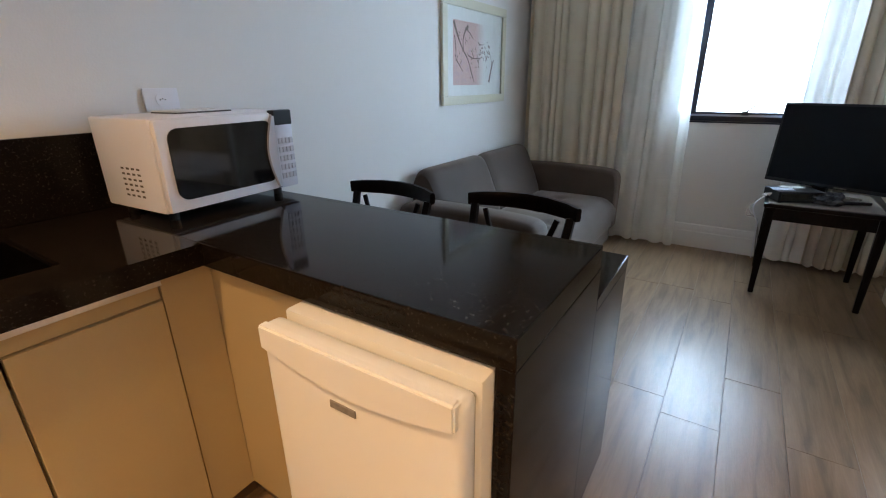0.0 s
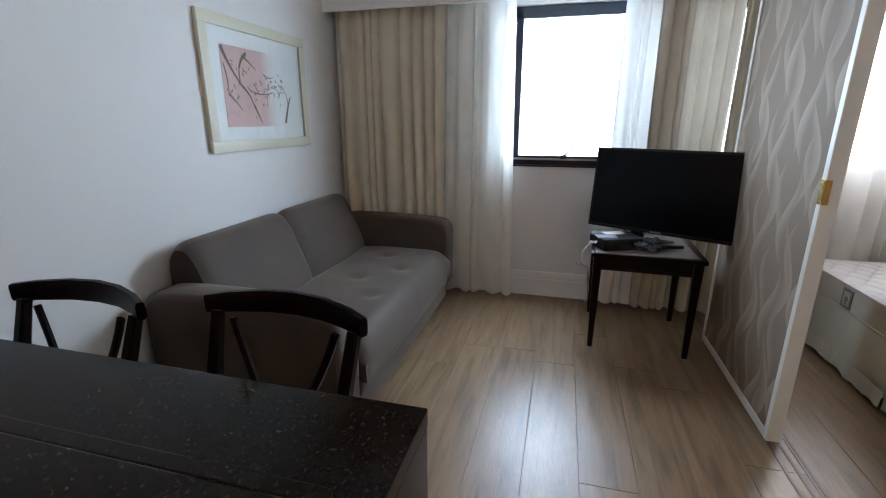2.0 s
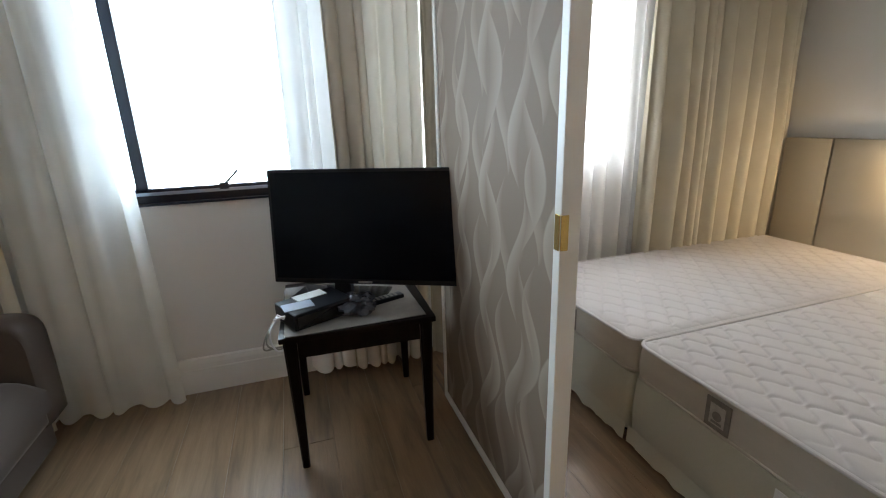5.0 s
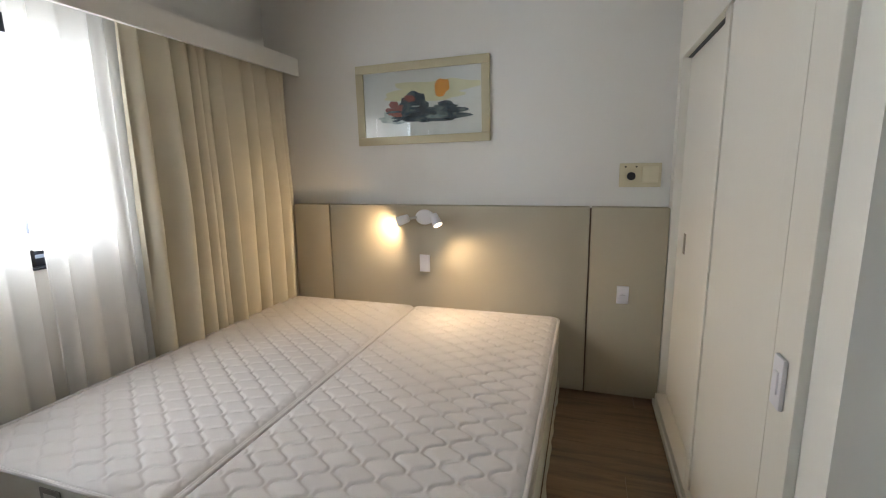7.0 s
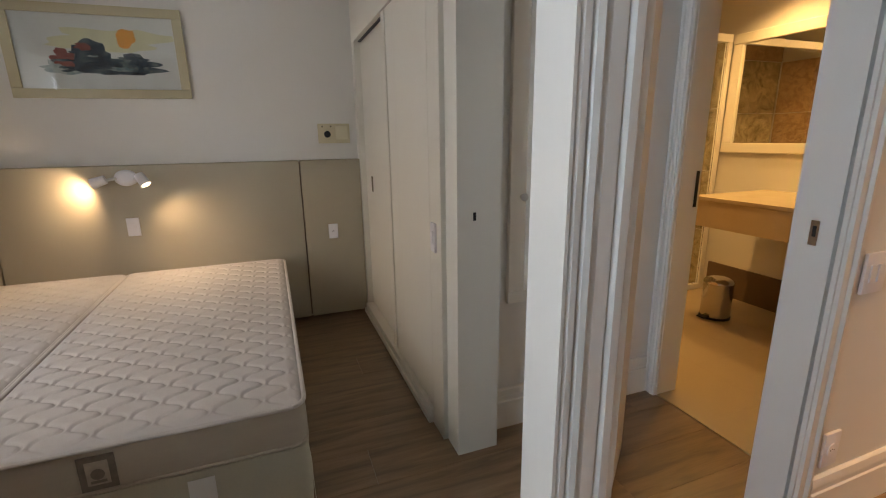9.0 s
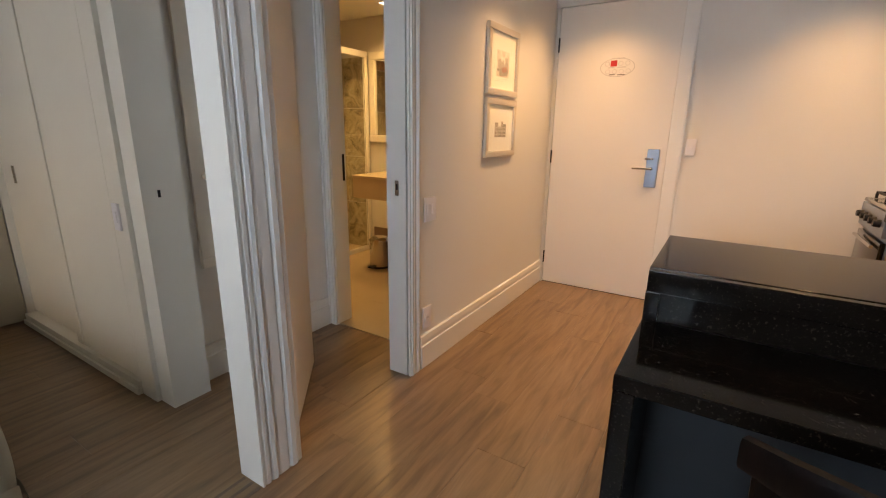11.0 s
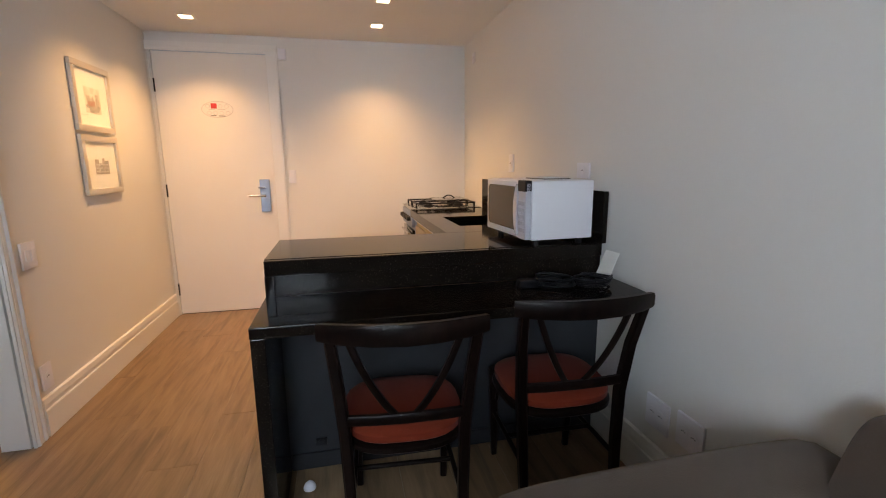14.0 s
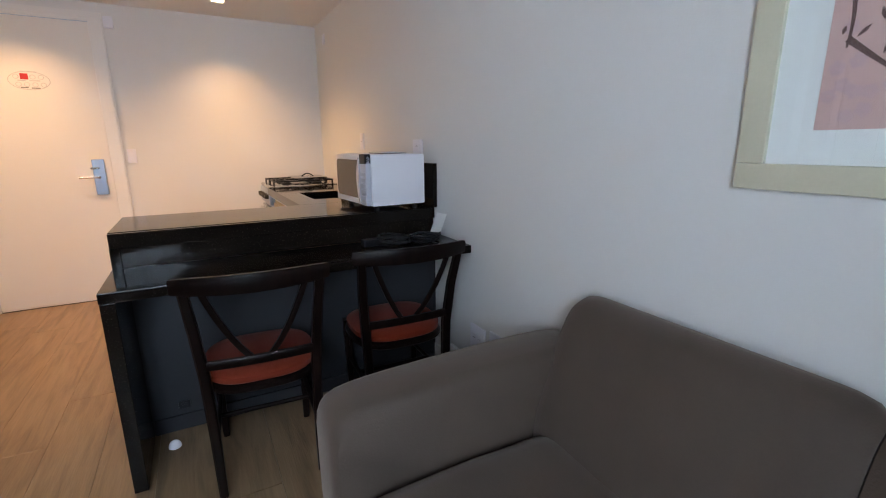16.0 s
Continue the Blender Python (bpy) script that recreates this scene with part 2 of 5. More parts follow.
REDINK = material("red_wash", (0.33, 0.09, 0.07), 0.7, vary=0.4, scale=25)
SUNINK = material("orange_wash", (0.85, 0.36, 0.05), 0.7, vary=0.2, scale=25)
YELLOWINK = material("pale_yellow_wash", (0.74, 0.70, 0.48), 0.7, vary=0.1, scale=15)
GREYINK = material("grey_sketch", (0.22, 0.20, 0.18), 0.7, vary=0.5, scale=60)
PALEINK = material("pale_grey_print", (0.56, 0.53, 0.50), 0.7, vary=0.2, scale=60)
RED = material("red_sticker", (0.55, 0.03, 0.03), 0.5, vary=0.1)
BLUESTEEL = material("blue_grey_metal", (0.30, 0.36, 0.46), 0.32, metal=0.7, vary=0.05)
MIRROR = material("mirror_silver", (0.86, 0.87, 0.86), 0.02, metal=1.0, vary=0.01)
MARBLE = recolour(material("veined_marble", (0.4, 0.36, 0.26), 0.25, vary=0.1, scale=6),
                  [(0.3, (0.17, 0.15, 0.09)), (0.5, (0.40, 0.35, 0.23)), (0.7, (0.56, 0.50, 0.36))], "noise", 7, (1, 1, 1), 2.0)
PINKTILE = recolour(material("mottled_wall_tile", (0.45, 0.27, 0.16), 0.4, vary=0.1, scale=10),
                    [(0.35, (0.32, 0.19, 0.11)), (0.6, (0.52, 0.36, 0.22))], "noise", 22, (1, 1, 1), 1.0)
BROWNBASE = material("brown_stone", (0.14, 0.09, 0.06), 0.4, vary=0.15)
GASKET = material("grey_rubber", (0.30, 0.29, 0.27), 0.7, vary=0.05)
LAMPGLOW = glowing("lit_lamp", (1.0, 0.80, 0.52), 12)
SKYGLOW = glowing("bright_overcast", (0.93, 0.97, 1.0), 2.2)
GLASS = bpy.data.materials.new("clear_glass")
GLASS.use_nodes = True
_g = GLASS.node_tree.nodes["Principled BSDF"]
_g.inputs["Transmission Weight"].default_value, _g.inputs["Roughness"].default_value, _g.inputs["IOR"].default_value = 1, 0.0, 1.45
_g.inputs["Base Color"].default_value = (0.96, 0.98, 0.97, 1)

# wallpaper of the sliding leaf: pale flame-like strokes on taupe, sharp on one side and fading on the other
WAVES = material("flame_wallpaper", (0.4, 0.36, 0.3), 0.75, vary=0.03, scale=4, spec=0.2)


def flames(m):
    n, l = m.node_tree.nodes, m.node_tree.links

    def op(kind, a, b=None, c=None):
        k = n.new("ShaderNodeMath")
        k.operation = kind
        for i, v in enumerate((a, b, c)):
            if v is None:
                continue
            if isinstance(v, (int, float)):
                k.inputs[i].default_value = v
            else:
                l.new(v, k.inputs[i])
        return k.outputs[0]

    xyz = n.new("ShaderNodeSeparateXYZ")
    co = n.new("ShaderNodeTexCoord")
    l.new(co.outputs["Object"], xyz.inputs[0])
    y, z = xyz.outputs["Y"], xyz.outputs["Z"]
    layers = []
    # staggered columns of S-bent strokes: pointed at both ends, crisp on one edge, fading to the other
    for per, amp, wid, tall, ph, shift, flip, gain in ((0.205, 0.040, 0.090, 0.40, 0.0, 0.00, 1, 1.0), (0.245, 0.048, 0.105, 0.48, 2.2, 0.09, -1, 0.85),
                                                       (0.180, 0.034, 0.080, 0.35, 4.0, 0.14, 1, 0.75)):
        col = op("ADD", op("DIVIDE", y, per), shift / per)
        v = op("FRACT", op("ADD", op("DIVIDE", z, tall), op("MULTIPLY", op("FLOOR", col), 0.382)))
        bend = op("MULTIPLY", op("SINE", op("MULTIPLY_ADD", v, 2 * math.pi * 0.9, ph)), amp)
        u = op("SUBTRACT", op("MULTIPLY", op("SUBTRACT", op("FRACT", col), 0.5), per), bend)
        taper = op("MULTIPLY", op("SINE", op("MULTIPLY", v, math.pi)), op("MULTIPLY_ADD", v, -0.6, 1.0))
        k = op("ADD", op("DIVIDE", op("MULTIPLY", u, flip), op("MULTIPLY_ADD", taper, wid, 0.002)), 0.5)
        rise = op("POWER", op("MAXIMUM", op("MINIMUM", k, 1.0), 0.0), 0.9)
        cut = op("MINIMUM", op("MAXIMUM", op("MULTIPLY", op("SUBTRACT", 1.12, k), 8.0), 0.0), 1.0)
        layers.append(op("MULTIPLY", op("MULTIPLY", rise, cut), op("MULTIPLY", op("POWER", taper, 0.45), gain)))
    f = op("MINIMUM", op("MAXIMUM", op("MAXIMUM", layers[0], layers[1]), layers[2]), 1.0)
    mix = n.new("ShaderNodeMix")
    mix.data_type = "RGBA"
    mix.inputs["A"].default_value = (0.212, 0.156, 0.111, 1)
    mix.inputs["B"].default_value = (0.385, 0.318, 0.242, 1)
    l.new(f, mix.inputs["Factor"])
    hsv = next(k for k in n if k.type == "HUE_SAT")
    l.new(mix.outputs["Result"], hsv.inputs["Color"])


flames(WAVES)


# ---- helpers for meshes ----
def add_box(bm, x0, x1, y0, y1, z0, z1, bevel=0.0, seg=2):
    r = bmesh.ops.create_cube(bm, size=1.0)
    vs = r["verts"]
    bmesh.ops.transform(bm, verts=vs, matrix=Matrix.Translation(((x0 + x1) / 2, (y0 + y1) / 2, (z0 + z1) / 2)) @ Matrix.Diagonal((x1 - x0, y1 - y0, z1 - z0, 1)))
    if bevel:
        es = list({e for v in vs for e in v.link_edges})
        bmesh.ops.bevel(bm, geom=es, offset=bevel, segments=seg, affect="EDGES", profile=0.6)
    return bm


def box(x0, x1, y0, y1, z0, z1, bevel=0.0, seg=2):
    return add_box(bmesh.new(), x0, x1, y0, y1, z0, z1, bevel, seg)


def add_tube(bm, a, b, r0, r1=None, n=14):
    a, b = Vector(a), Vector(b)
    r1 = r0 if r1 is None else r1
    m = (b - a).to_track_quat("Z", "Y").to_matrix().to_4x4()
    m.translation = (a + b) / 2
    bmesh.ops.create_cone(bm, cap_ends=True, segments=n, radius1=r0, radius2=r1, depth=(b - a).length, matrix=m)
    return bm


def tube(a, b, r0, r1=None, n=14):
    return add_tube(bmesh.new(), a, b, r0, r1, n)


def add_sweep(bm, points, half_w, half_t, side=Vector((0, 1, 0))):
    """A rectangular bar bent along points; half_w lies along side."""
    rings = []
    pts = [Vector(p) for p in points]
    for i, p in enumerate(pts):
        d = (pts[min(i + 1, len(pts) - 1)] - pts[max(i - 1, 0)]).normalized()
        s = (side - d * side.dot(d)).normalized()
        u = d.cross(s)
        w = half_w[i] if isinstance(half_w, (list, tuple)) else half_w
        t = half_t[i] if isinstance(half_t, (list, tuple)) else half_t
        c = 0.35
        prof = [(1, 1 - c), (1 - c, 1), (c - 1, 1), (-1, 1 - c), (-1, c - 1), (c - 1, -1), (1 - c, -1), (1, c - 1)]
        rings.append([bm.verts.new(p + s * w * a + u * t * b) for a, b in prof])
    k = 8
    for r, q in zip(rings, rings[1:]):
        for i in range(k):
            bm.faces.new((r[i], r[(i + 1) % k], q[(i + 1) % k], q[i]))
    bm.faces.new(rings[0][::-1])
    bm.faces.new(rings[-1])
    return bm


def sweep(points, half_w, half_t, side=Vector((0, 1, 0))):
    return add_sweep(bmesh.new(), points, half_w, half_t, side)


def curve_pts(a, ctrl, b, n=9):
    a, c, b = Vector(a), Vector(ctrl), Vector(b)
    return [(1 - t) ** 2 * a + 2 * t * (1 - t) * c + t * t * b for t in (i / (n - 1) for i in range(n))]


def part(name, bm, mat, parent=None, label="", smooth=False):
    bmesh.ops.recalc_face_normals(bm, faces=bm.faces)
    me = bpy.data.meshes.new(name)
    bm.to_mesh(me)
    bm.free()
    me.materials.append(mat)
    if smooth:
        me.shade_smooth()
        try:
            me.set_sharp_from_angle(angle=radians(40))
        except AttributeError:
            pass
    ob = new(name, me)
    ob.parent = parent
    if label:
        tagged(ob, label)
    return ob


def thing(name, label, category, m=None, group="", kind=""):
    ob = new(name)
    ob.empty_display_size = 0.05
    if m is not None:
        ob.matrix_basis = m
    return tagged(ob, label, category, group, kind)


def setting(name, bm, mat, label, category):
    return tagged(part(name, bm, mat), label, category, kind="structure")


def boxes(*rows):
    bm = bmesh.new()
    for r in rows:
        add_box(bm, *r)
    return bm


# ---- structure ----
XA, XB = 2.511, 2.63            # wall between aisle and bathroom
HK, HL = 2.24, 2.6              # ceilings: kitchen and bath, living and bedroom
YN, XE = 5.2, 5.0               # window wall, bedhead wall
YD = 1.75                       # where the dropped ceiling ends
W1, W2, WZ = (1.12, 2.74), (2.78, 3.83), (0.95, 1.97)
floor = setting("floor", boxes((-0.1, 5.1, -0.1, 5.3, -0.12, -0.012)), SLAB, "brown wood-look plank floor through the flat", "floor")
setting("wall_west", boxes((-0.14, 0, -0.14, 5.36, -0.1, HL)), WALL, "smooth off-white painted wall behind the sofa", "wall")
setting("wall_south", boxes((0, 1.62, -0.14, 0, -0.01, HL), (2.511, 5.14, -0.14, 0, -0.01, HL), (1.62, 2.511, -0.14, 0, 2.135, HL)), WALL, "off-white painted wall with the entrance door", "wall")
setting("wall_north", boxes((0, W1[0], YN, 5.36, -0.01, HL), (W1[1], W2[0], YN, 5.36, -0.01, HL), (W2[1], 5.0, YN, 5.36, -0.01, HL),
        (W1[0], W1[1], YN, 5.36, -0.01, WZ[0]), (W1[0], W1[1], YN, 5.36, WZ[1], HL), (W2[0], W2[1], YN, 5.36, -0.01, WZ[0]), (W2[0], W2[1], YN, 5.36, WZ[1], HL)),
        WALL, "off-white painted outer wall with two windows", "wall")
setting("wall_east", boxes((XE, 5.14, 0, 5.36, -0.01, HL)), WALL, "off-white painted wall above the bedhead", "wall")
setting("wall_aisle", boxes((XA, XB, 0, 1.85, -0.01, HL)), WALL, "off-white painted wall beside the entrance", "wall")
setting("wall_bath", boxes((3.285, 5.0, 1.5, 1.6, -0.01, HL), (XB, 3.285, 1.5, 1.6, 2.1, HL)), WALL, "painted wall with the bathroom doorway", "wall")
setting("wall_vestibule", boxes((3.335, 3.43, 1.6, 2.5, -0.01, HL)), WALL, "off-white wall of the small vestibule", "wall")
setting("lintel", boxes((XA, XB, 1.85, 5.2, 2.12, HL), (XB, 3.335, 2.57, 2.70, 2.12, HL)), WALL, "painted wall over the wide openings", "wall")
setting("ceiling_kitchen", boxes((0, XA, 0, YD, HK, HL), (XB, 5.0, 0, 1.5, HK, HK + 0.1)), CEIL, "white dropped ceiling with recessed spots", "ceiling")
setting("ceiling", boxes((-0.14, 5.14, -0.14, 5.36, HL, HL + 0.1)), CEIL, "plain white ceiling", "ceiling")
bathfloor = setting("floor_bath", boxes((XB, 5.0, 0, 1.5, -0.012, -0.004)), SLAB, "beige tiled bathroom floor", "floor")


def baseboard(x0, y0, x1, y1, nx, ny, label="white stepped baseboard along the wall"):
    """Runs from (x0, y0) to (x1, y1); (nx, ny) points into the room."""
    prof = [(0, 0), (0.018, 0), (0.018, 0.125), (0.013, 0.13), (0.013, 0.15), (0.016, 0.153), (0.012, 0.18), (0.004, 0.185), (0, 0.185)]
    bm = bmesh.new()
    a = [bm.verts.new((x0 + nx * (d + 0.001), y0 + ny * (d + 0.001), z + 0.001)) for d, z in prof]
    b = [bm.verts.new((x1 + nx * (d + 0.001), y1 + ny * (d + 0.001), z + 0.001)) for d, z in prof]
    for i in range(len(prof)):
        j = (i + 1) % len(prof)
        bm.faces.new((a[i], a[j], b[j], b[i]))
    bm.faces.new(a), bm.faces.new(b[::-1])
    return setting("baseboard", bm, TRIM, label, "baseboard")


baseboard(XA, 0.02, XA, 1.78, -1, 0)
baseboard(0, YN, 2.511, YN, 0, -1)
baseboard(0, 2.30, 0, 5.18, 1, 0)
baseboard(3.335, 1.6, 3.335, 2.5, -1, 0)
baseboard(0.03, 0, 1.55, 0, 0, 1)


def casing(x0, y0, x1, y1, z0, z1, nx, ny, name="trim", label="white fluted door casing"):
    """An upright fluted board whose back runs from (x0, y0) to (x1, y1); (nx, ny) points away from the wall."""
    w = math.hypot(x1 - x0, y1 - y0)
    fr = [(0, 0), (0, .012), (.06, .018), (.14, .018), (.18, .010), (.22, .018), (.30, .022), (.36, .012), (.42, .016), (.62, .016), (.66, .010), (.72, .020), (.84, .020), (.9, .012), (1, .012), (1, 0)]
    bm = bmesh.new()
    rings = []
    for z in (z0, z1):
        rings.append([bm.verts.new((x0 + (x1 - x0) * f + nx * d, y0 + (y1 - y0) * f + ny * d, z)) for f, d in fr])
    k = len(fr)
    for i in range(k):
        j = (i + 1) % k
        bm.faces.new((rings[0][i], rings[0][j], rings[1][j], rings[1][i]))
    bm.faces.new(rings[0][::-1]), bm.faces.new(rings[1])
    return setting(name, bm, TRIM, label, "trim")


# corner post between bedroom opening and vestibule
setting("post", boxes((2.512, 2.615, 2.585, 2.745, 0, 2.12)), TRIM, "white painted corner post with fluted casings", "post")
casing(2.511, 2.744, 2.511, 2.578, 0.002, 2.12, -1, 0)
setting("trim", boxes((2.492, 2.620, 2.746, 2.754, 0.002, 2.118)), TRIM, "smooth white board on the post", "trim")
# end of the aisle wall
setting("trim", boxes((2.520, XB + 0.002, 1.851, 1.872, 0.002, 2.12)), TRIM, "white jamb board with a strike plate", "trim")
casing(XA - 0.001, 1.79, XA - 0.001, 1.872, 0.002, 2.12, -1, 0)
part("strike_plate", box(2.560, 2.582, 1.8725, 1.8745, 0.93, 1.00, 0.001), STEEL)
tagged(bpy.data.objects["strike_plate"], "small steel strike plate in the jamb", "strike plate")
part("latch_hole", box(2.566, 2.575, 1.8746, 1.8752, 0.955, 0.985), SOCKETDARK, bpy.data.objects["strike_plate"])
# closet end pilaster
setting("pilaster", boxes((3.225, 3.335, 2.502, 2.672, 0.0, 2.12)), CREAM, "cream painted pilaster at the wardrobe end", "pilaster")
tagged(part("strike_plate", box(3.2228, 3.2252, 2.600, 2.611, 0.948, 0.978, 0.001), BLACKPLASTIC), "small dark strike plate in the pilaster", "strike plate")
# bathroom door frame
setting("trim", boxes((3.262, 3.284, 1.49, 1.61, 0.0, 2.1), (XB, 3.284, 1.50, 1.61, 2.085, 2.1)), TRIM, "white bathroom door lining", "trim")
casing(3.264, 1.612, 3.334, 1.612, 0.002, 2.12, 0, 1)
setting("threshold", boxes((XB, 3.262, 1.485, 1.605, -0.002, 0.006)), BATHTILE, "pale stone threshold of the bathroom", "threshold")

# door of the vestibule, hinged on the post and standing open
leaf_v = thing("door_2", "cream painted flush vestibule door, standing half open", "door", pose(2.605, 2.570, 0, 0, 0, -49), kind="structure")
part("door_leaf", box(0.006, 0.665, -0.034, 0.0, 0.008, 2.095, 0.002), DOORW, leaf_v)
for hz in (0.25, 1.05, 1.85):
    part("hinge", tube((0.0, -0.004, hz - 0.045), (0.0, -0.004, hz + 0.045), 0.007), STEEL, leaf_v, smooth=True)

# entrance door
casing(2.5105, 0.0005, 2.485, 0.0005, 0.002, 2.104, 0, 1)
setting("trim", boxes((2.480, 2.4845, 0.0, 0.022, 0.002, 2.1045), (1.563, 1.650, 0.0, 0.022, 0.002, 2.1045), (1.563, 2.5105, 0.0, 0.022, 2.105, 2.17), (1.572, 2.50, 0.0225, 0.030, 2.13, 2.165), (1.572, 1.61, 0.0225, 0.03, 0.002, 2.128)), TRIM, "white moulded frame round the entrance door", "trim")
door = thing("door_1", "cream painted flush entrance door, closed", "door", kind="structure")
part("door_leaf", box(1.653, 2.477, -0.035, 0.004, 0.006, 2.102, 0.002), DOORW, door)
plate = part("lock_plate", box(1.695, 1.775, 0.005, 0.020, 0.85, 1.12, 0.006), BLUESTEEL, door, "blue-grey metal electronic lock plate")
part("thumb_turn", box(1.728, 1.785, 0.0205, 0.042, 1.046, 1.060, 0.004), STEEL, plate, "small steel thumb turn", smooth=True)
hb = tube((1.735, 0.02, 0.985), (1.735, 0.06, 0.985), 0.011)
add_tube(hb, (1.730, 0.055, 0.985), (1.86, 0.055, 0.985), 0.008)
part("door_handle", hb, STEEL, plate, "steel lever handle", smooth=True)
for hz in (0.22, 1.04, 1.85):
    part("hinge", tube((2.479, 0.012, hz - 0.05), (2.479, 0.012, hz + 0.05), 0.008), BLACKPLASTIC, door, smooth=True)
def oval(x, z, rx, rz, y0, y1, n=36):
    bm = bmesh.new()
    a = [bm.verts.new((x + rx * math.cos(2 * math.pi * k / n), y0, z + rz * math.sin(2 * math.pi * k / n))) for k in range(n)]
    b = [bm.verts.new((v.co.x, y1, v.co.z)) for v in a]
    bm.faces.new(a), bm.faces.new(b[::-1])
    for k in range(n):
        bm.faces.new((a[k], b[k], b[(k + 1) % n], a[(k + 1) % n]))
    bmesh.ops.recalc_face_normals(bm, faces=bm.faces)
    return bm


notice = part("notice", oval(2.045, 1.675, 0.118, 0.064, 0.0045, 0.0055), PALEINK, door, "oval white sticker with a grey rim and a red mark")
part("notice_face", oval(2.045, 1.675, 0.113, 0.059, 0.0056, 0.0060), DOORW, notice)
part("red_mark", box(2.048, 2.092, 0.0061, 0.0066, 1.682, 1.722), RED, notice)
for i in range(4):
    for j in range(2):
        rx, rz = 2.115 - 0.046 * i - 0.008 * j, 1.700 - 0.052 * j
        if (i, j) != (1, 0):
            dial = part("printed_ring", oval(rx, rz, 0.017, 0.016, 0.0061, 0.0064, 20), PALEINK, notice)
            part("ring_face", oval(rx, rz, 0.013, 0.012, 0.0065, 0.0067, 20), DOORW, dial)
for x0, x1, z0 in ((1.998, 2.088, 1.731), (1.985, 2.045, 1.672), (2.062, 2.110, 1.671), (2.056, 2.098, 1.624), (1.990, 2.040, 1.622)):
    part("text_bar", box(x0, x1, 0.0061, 0.0064, z0, z0 + 0.007), GREYINK if z0 < 1.63 else PALEINK, notice)
tagged(part("wall_box", box(1.495, 1.555, 0.0, 0.03, 2.07, 2.15, 0.005), PLASTIC), "small white box beside the door frame", "wall box")


def outlet(name, c, n, w=0.075, h=0.115, mat=PLASTIC, label="white wall switch plate", rockers=1, category="switch"):
    """A plate centred at c; n is 'x+', 'x-' or 'y+', the way it faces."""
    rot = {"x+": 90, "x-": -90, "y+": 180, "y-": 0}[n]
    t = thing(name, label, category, pose(*c, 0, 0, rot))
    part("plate", box(-w / 2, w / 2, -0.010, 0.0, -h / 2, h / 2, 0.003), mat, t, smooth=True)
    k = w * 0.5 / rockers
    for i in range(rockers):
        x = (i - (rockers - 1) / 2) * k * 1.5
        if category == "socket":
            face = part("socket_face", tube((x, -0.0125, 0), (x, -0.0095, 0), min(0.021, w * 0.3), None, 20), mat, t, smooth=True)
            for q in (-0.008, 0.0, 0.008):
                part("pin_hole", tube((x + q, -0.0130, 0.003 * (q == 0)), (x + q, -0.0124, 0.003 * (q == 0)), 0.0022, None, 8), SOCKETDARK, face)
            continue
        part("rocker", box(x - k / 2, x + k / 2, -0.014, -0.0095, -h * 0.22, h * 0.22, 0.002), mat, t)
    return t


outlet("light_switch", (XA - 0.001, 1.69, 0.847), "x-", 0.10, 0.12, rockers=2)
outlet("wall_socket", (XA - 0.001, 1.715, 0.275), "x-", 0.075, 0.12, label="white wall socket above the baseboard", category="socket")
outlet("light_switch", (1.51, 0.001, 1.14), "y+", 0.06, 0.11, label="white intercom switch beside the entrance door")
outlet("wall_socket", (0.001, 1.18, 1.235), "x+", 0.075, 0.115, label="white wall socket above the worktop", category="socket")
outlet("wall_socket", (0.001, 2.105, 1.200), "x+", 0.110, 0.072, label="white wall socket above the microwave", category="socket")
outlet("wall_socket", (0.001, 0.30, 2.08), "x+", 0.06, 0.08, label="small white junction plate high on the wall", category="socket")

# ceiling spots
for i, (sx, sy) in enumerate(KITCHEN_SPOTS + BATH_SPOTS):
    t = thing("ceiling_spot", "square white recessed ceiling spot, lit", "ceiling light", pose(sx, sy, HK), group="recessed ceiling spots")
    part("rim", boxes((-0.055, 0.055, -0.055, -0.04, -0.006, -0.001), (-0.055, 0.055, 0.04, 0.055, -0.006, -0.001), (-0.055, -0.04, -0.04, 0.04, -0.006, -0.001), (0.04, 0.055, -0.04, 0.04, -0.006, -0.001)), TRIM, t)
    part("lamp", box(-0.038, 0.038, -0.038, 0.038, -0.004, -0.001), LAMPGLOW, t)


# ---- kitchen ----
# granite worktop in an L, with the sink cut out, and the lower eating ledge
SX0, SX1, SY0, SY1 = 0.13, 0.47, 1.15, 1.60
top = thing("worktop", "polished black granite worktop in an L shape", "worktop")


def slab_with_hole(xs, ys, z0, z1):
    """A slab over the outer xs and ys with the middle cell left open."""
    bm = bmesh.new()
    grid = [[[bm.verts.new((x, y, z)) for y in ys] for x in xs] for z in (z0, z1)]
    for i in range(3):
        for j in range(3):
            if (i, j) != (1, 1):
                for g in grid:
                    bm.faces.new((g[i][j], g[i + 1][j], g[i + 1][j + 1], g[i][j + 1]))
    rim = [(i, 0) for i in range(3)] + [(3, j) for j in range(3)] + [(i, 3) for i in range(3, 0, -1)] + [(0, j) for j in range(3, 0, -1)]
    for ring in (rim, [(1, 1), (2, 1), (2, 2), (1, 2)]):
        for (a, b), (c, d) in zip(ring, ring[1:] + ring[:1]):
            bm.faces.new((grid[0][a][b], grid[0][c][d], grid[1][c][d], grid[1][a][b]))
    return bm


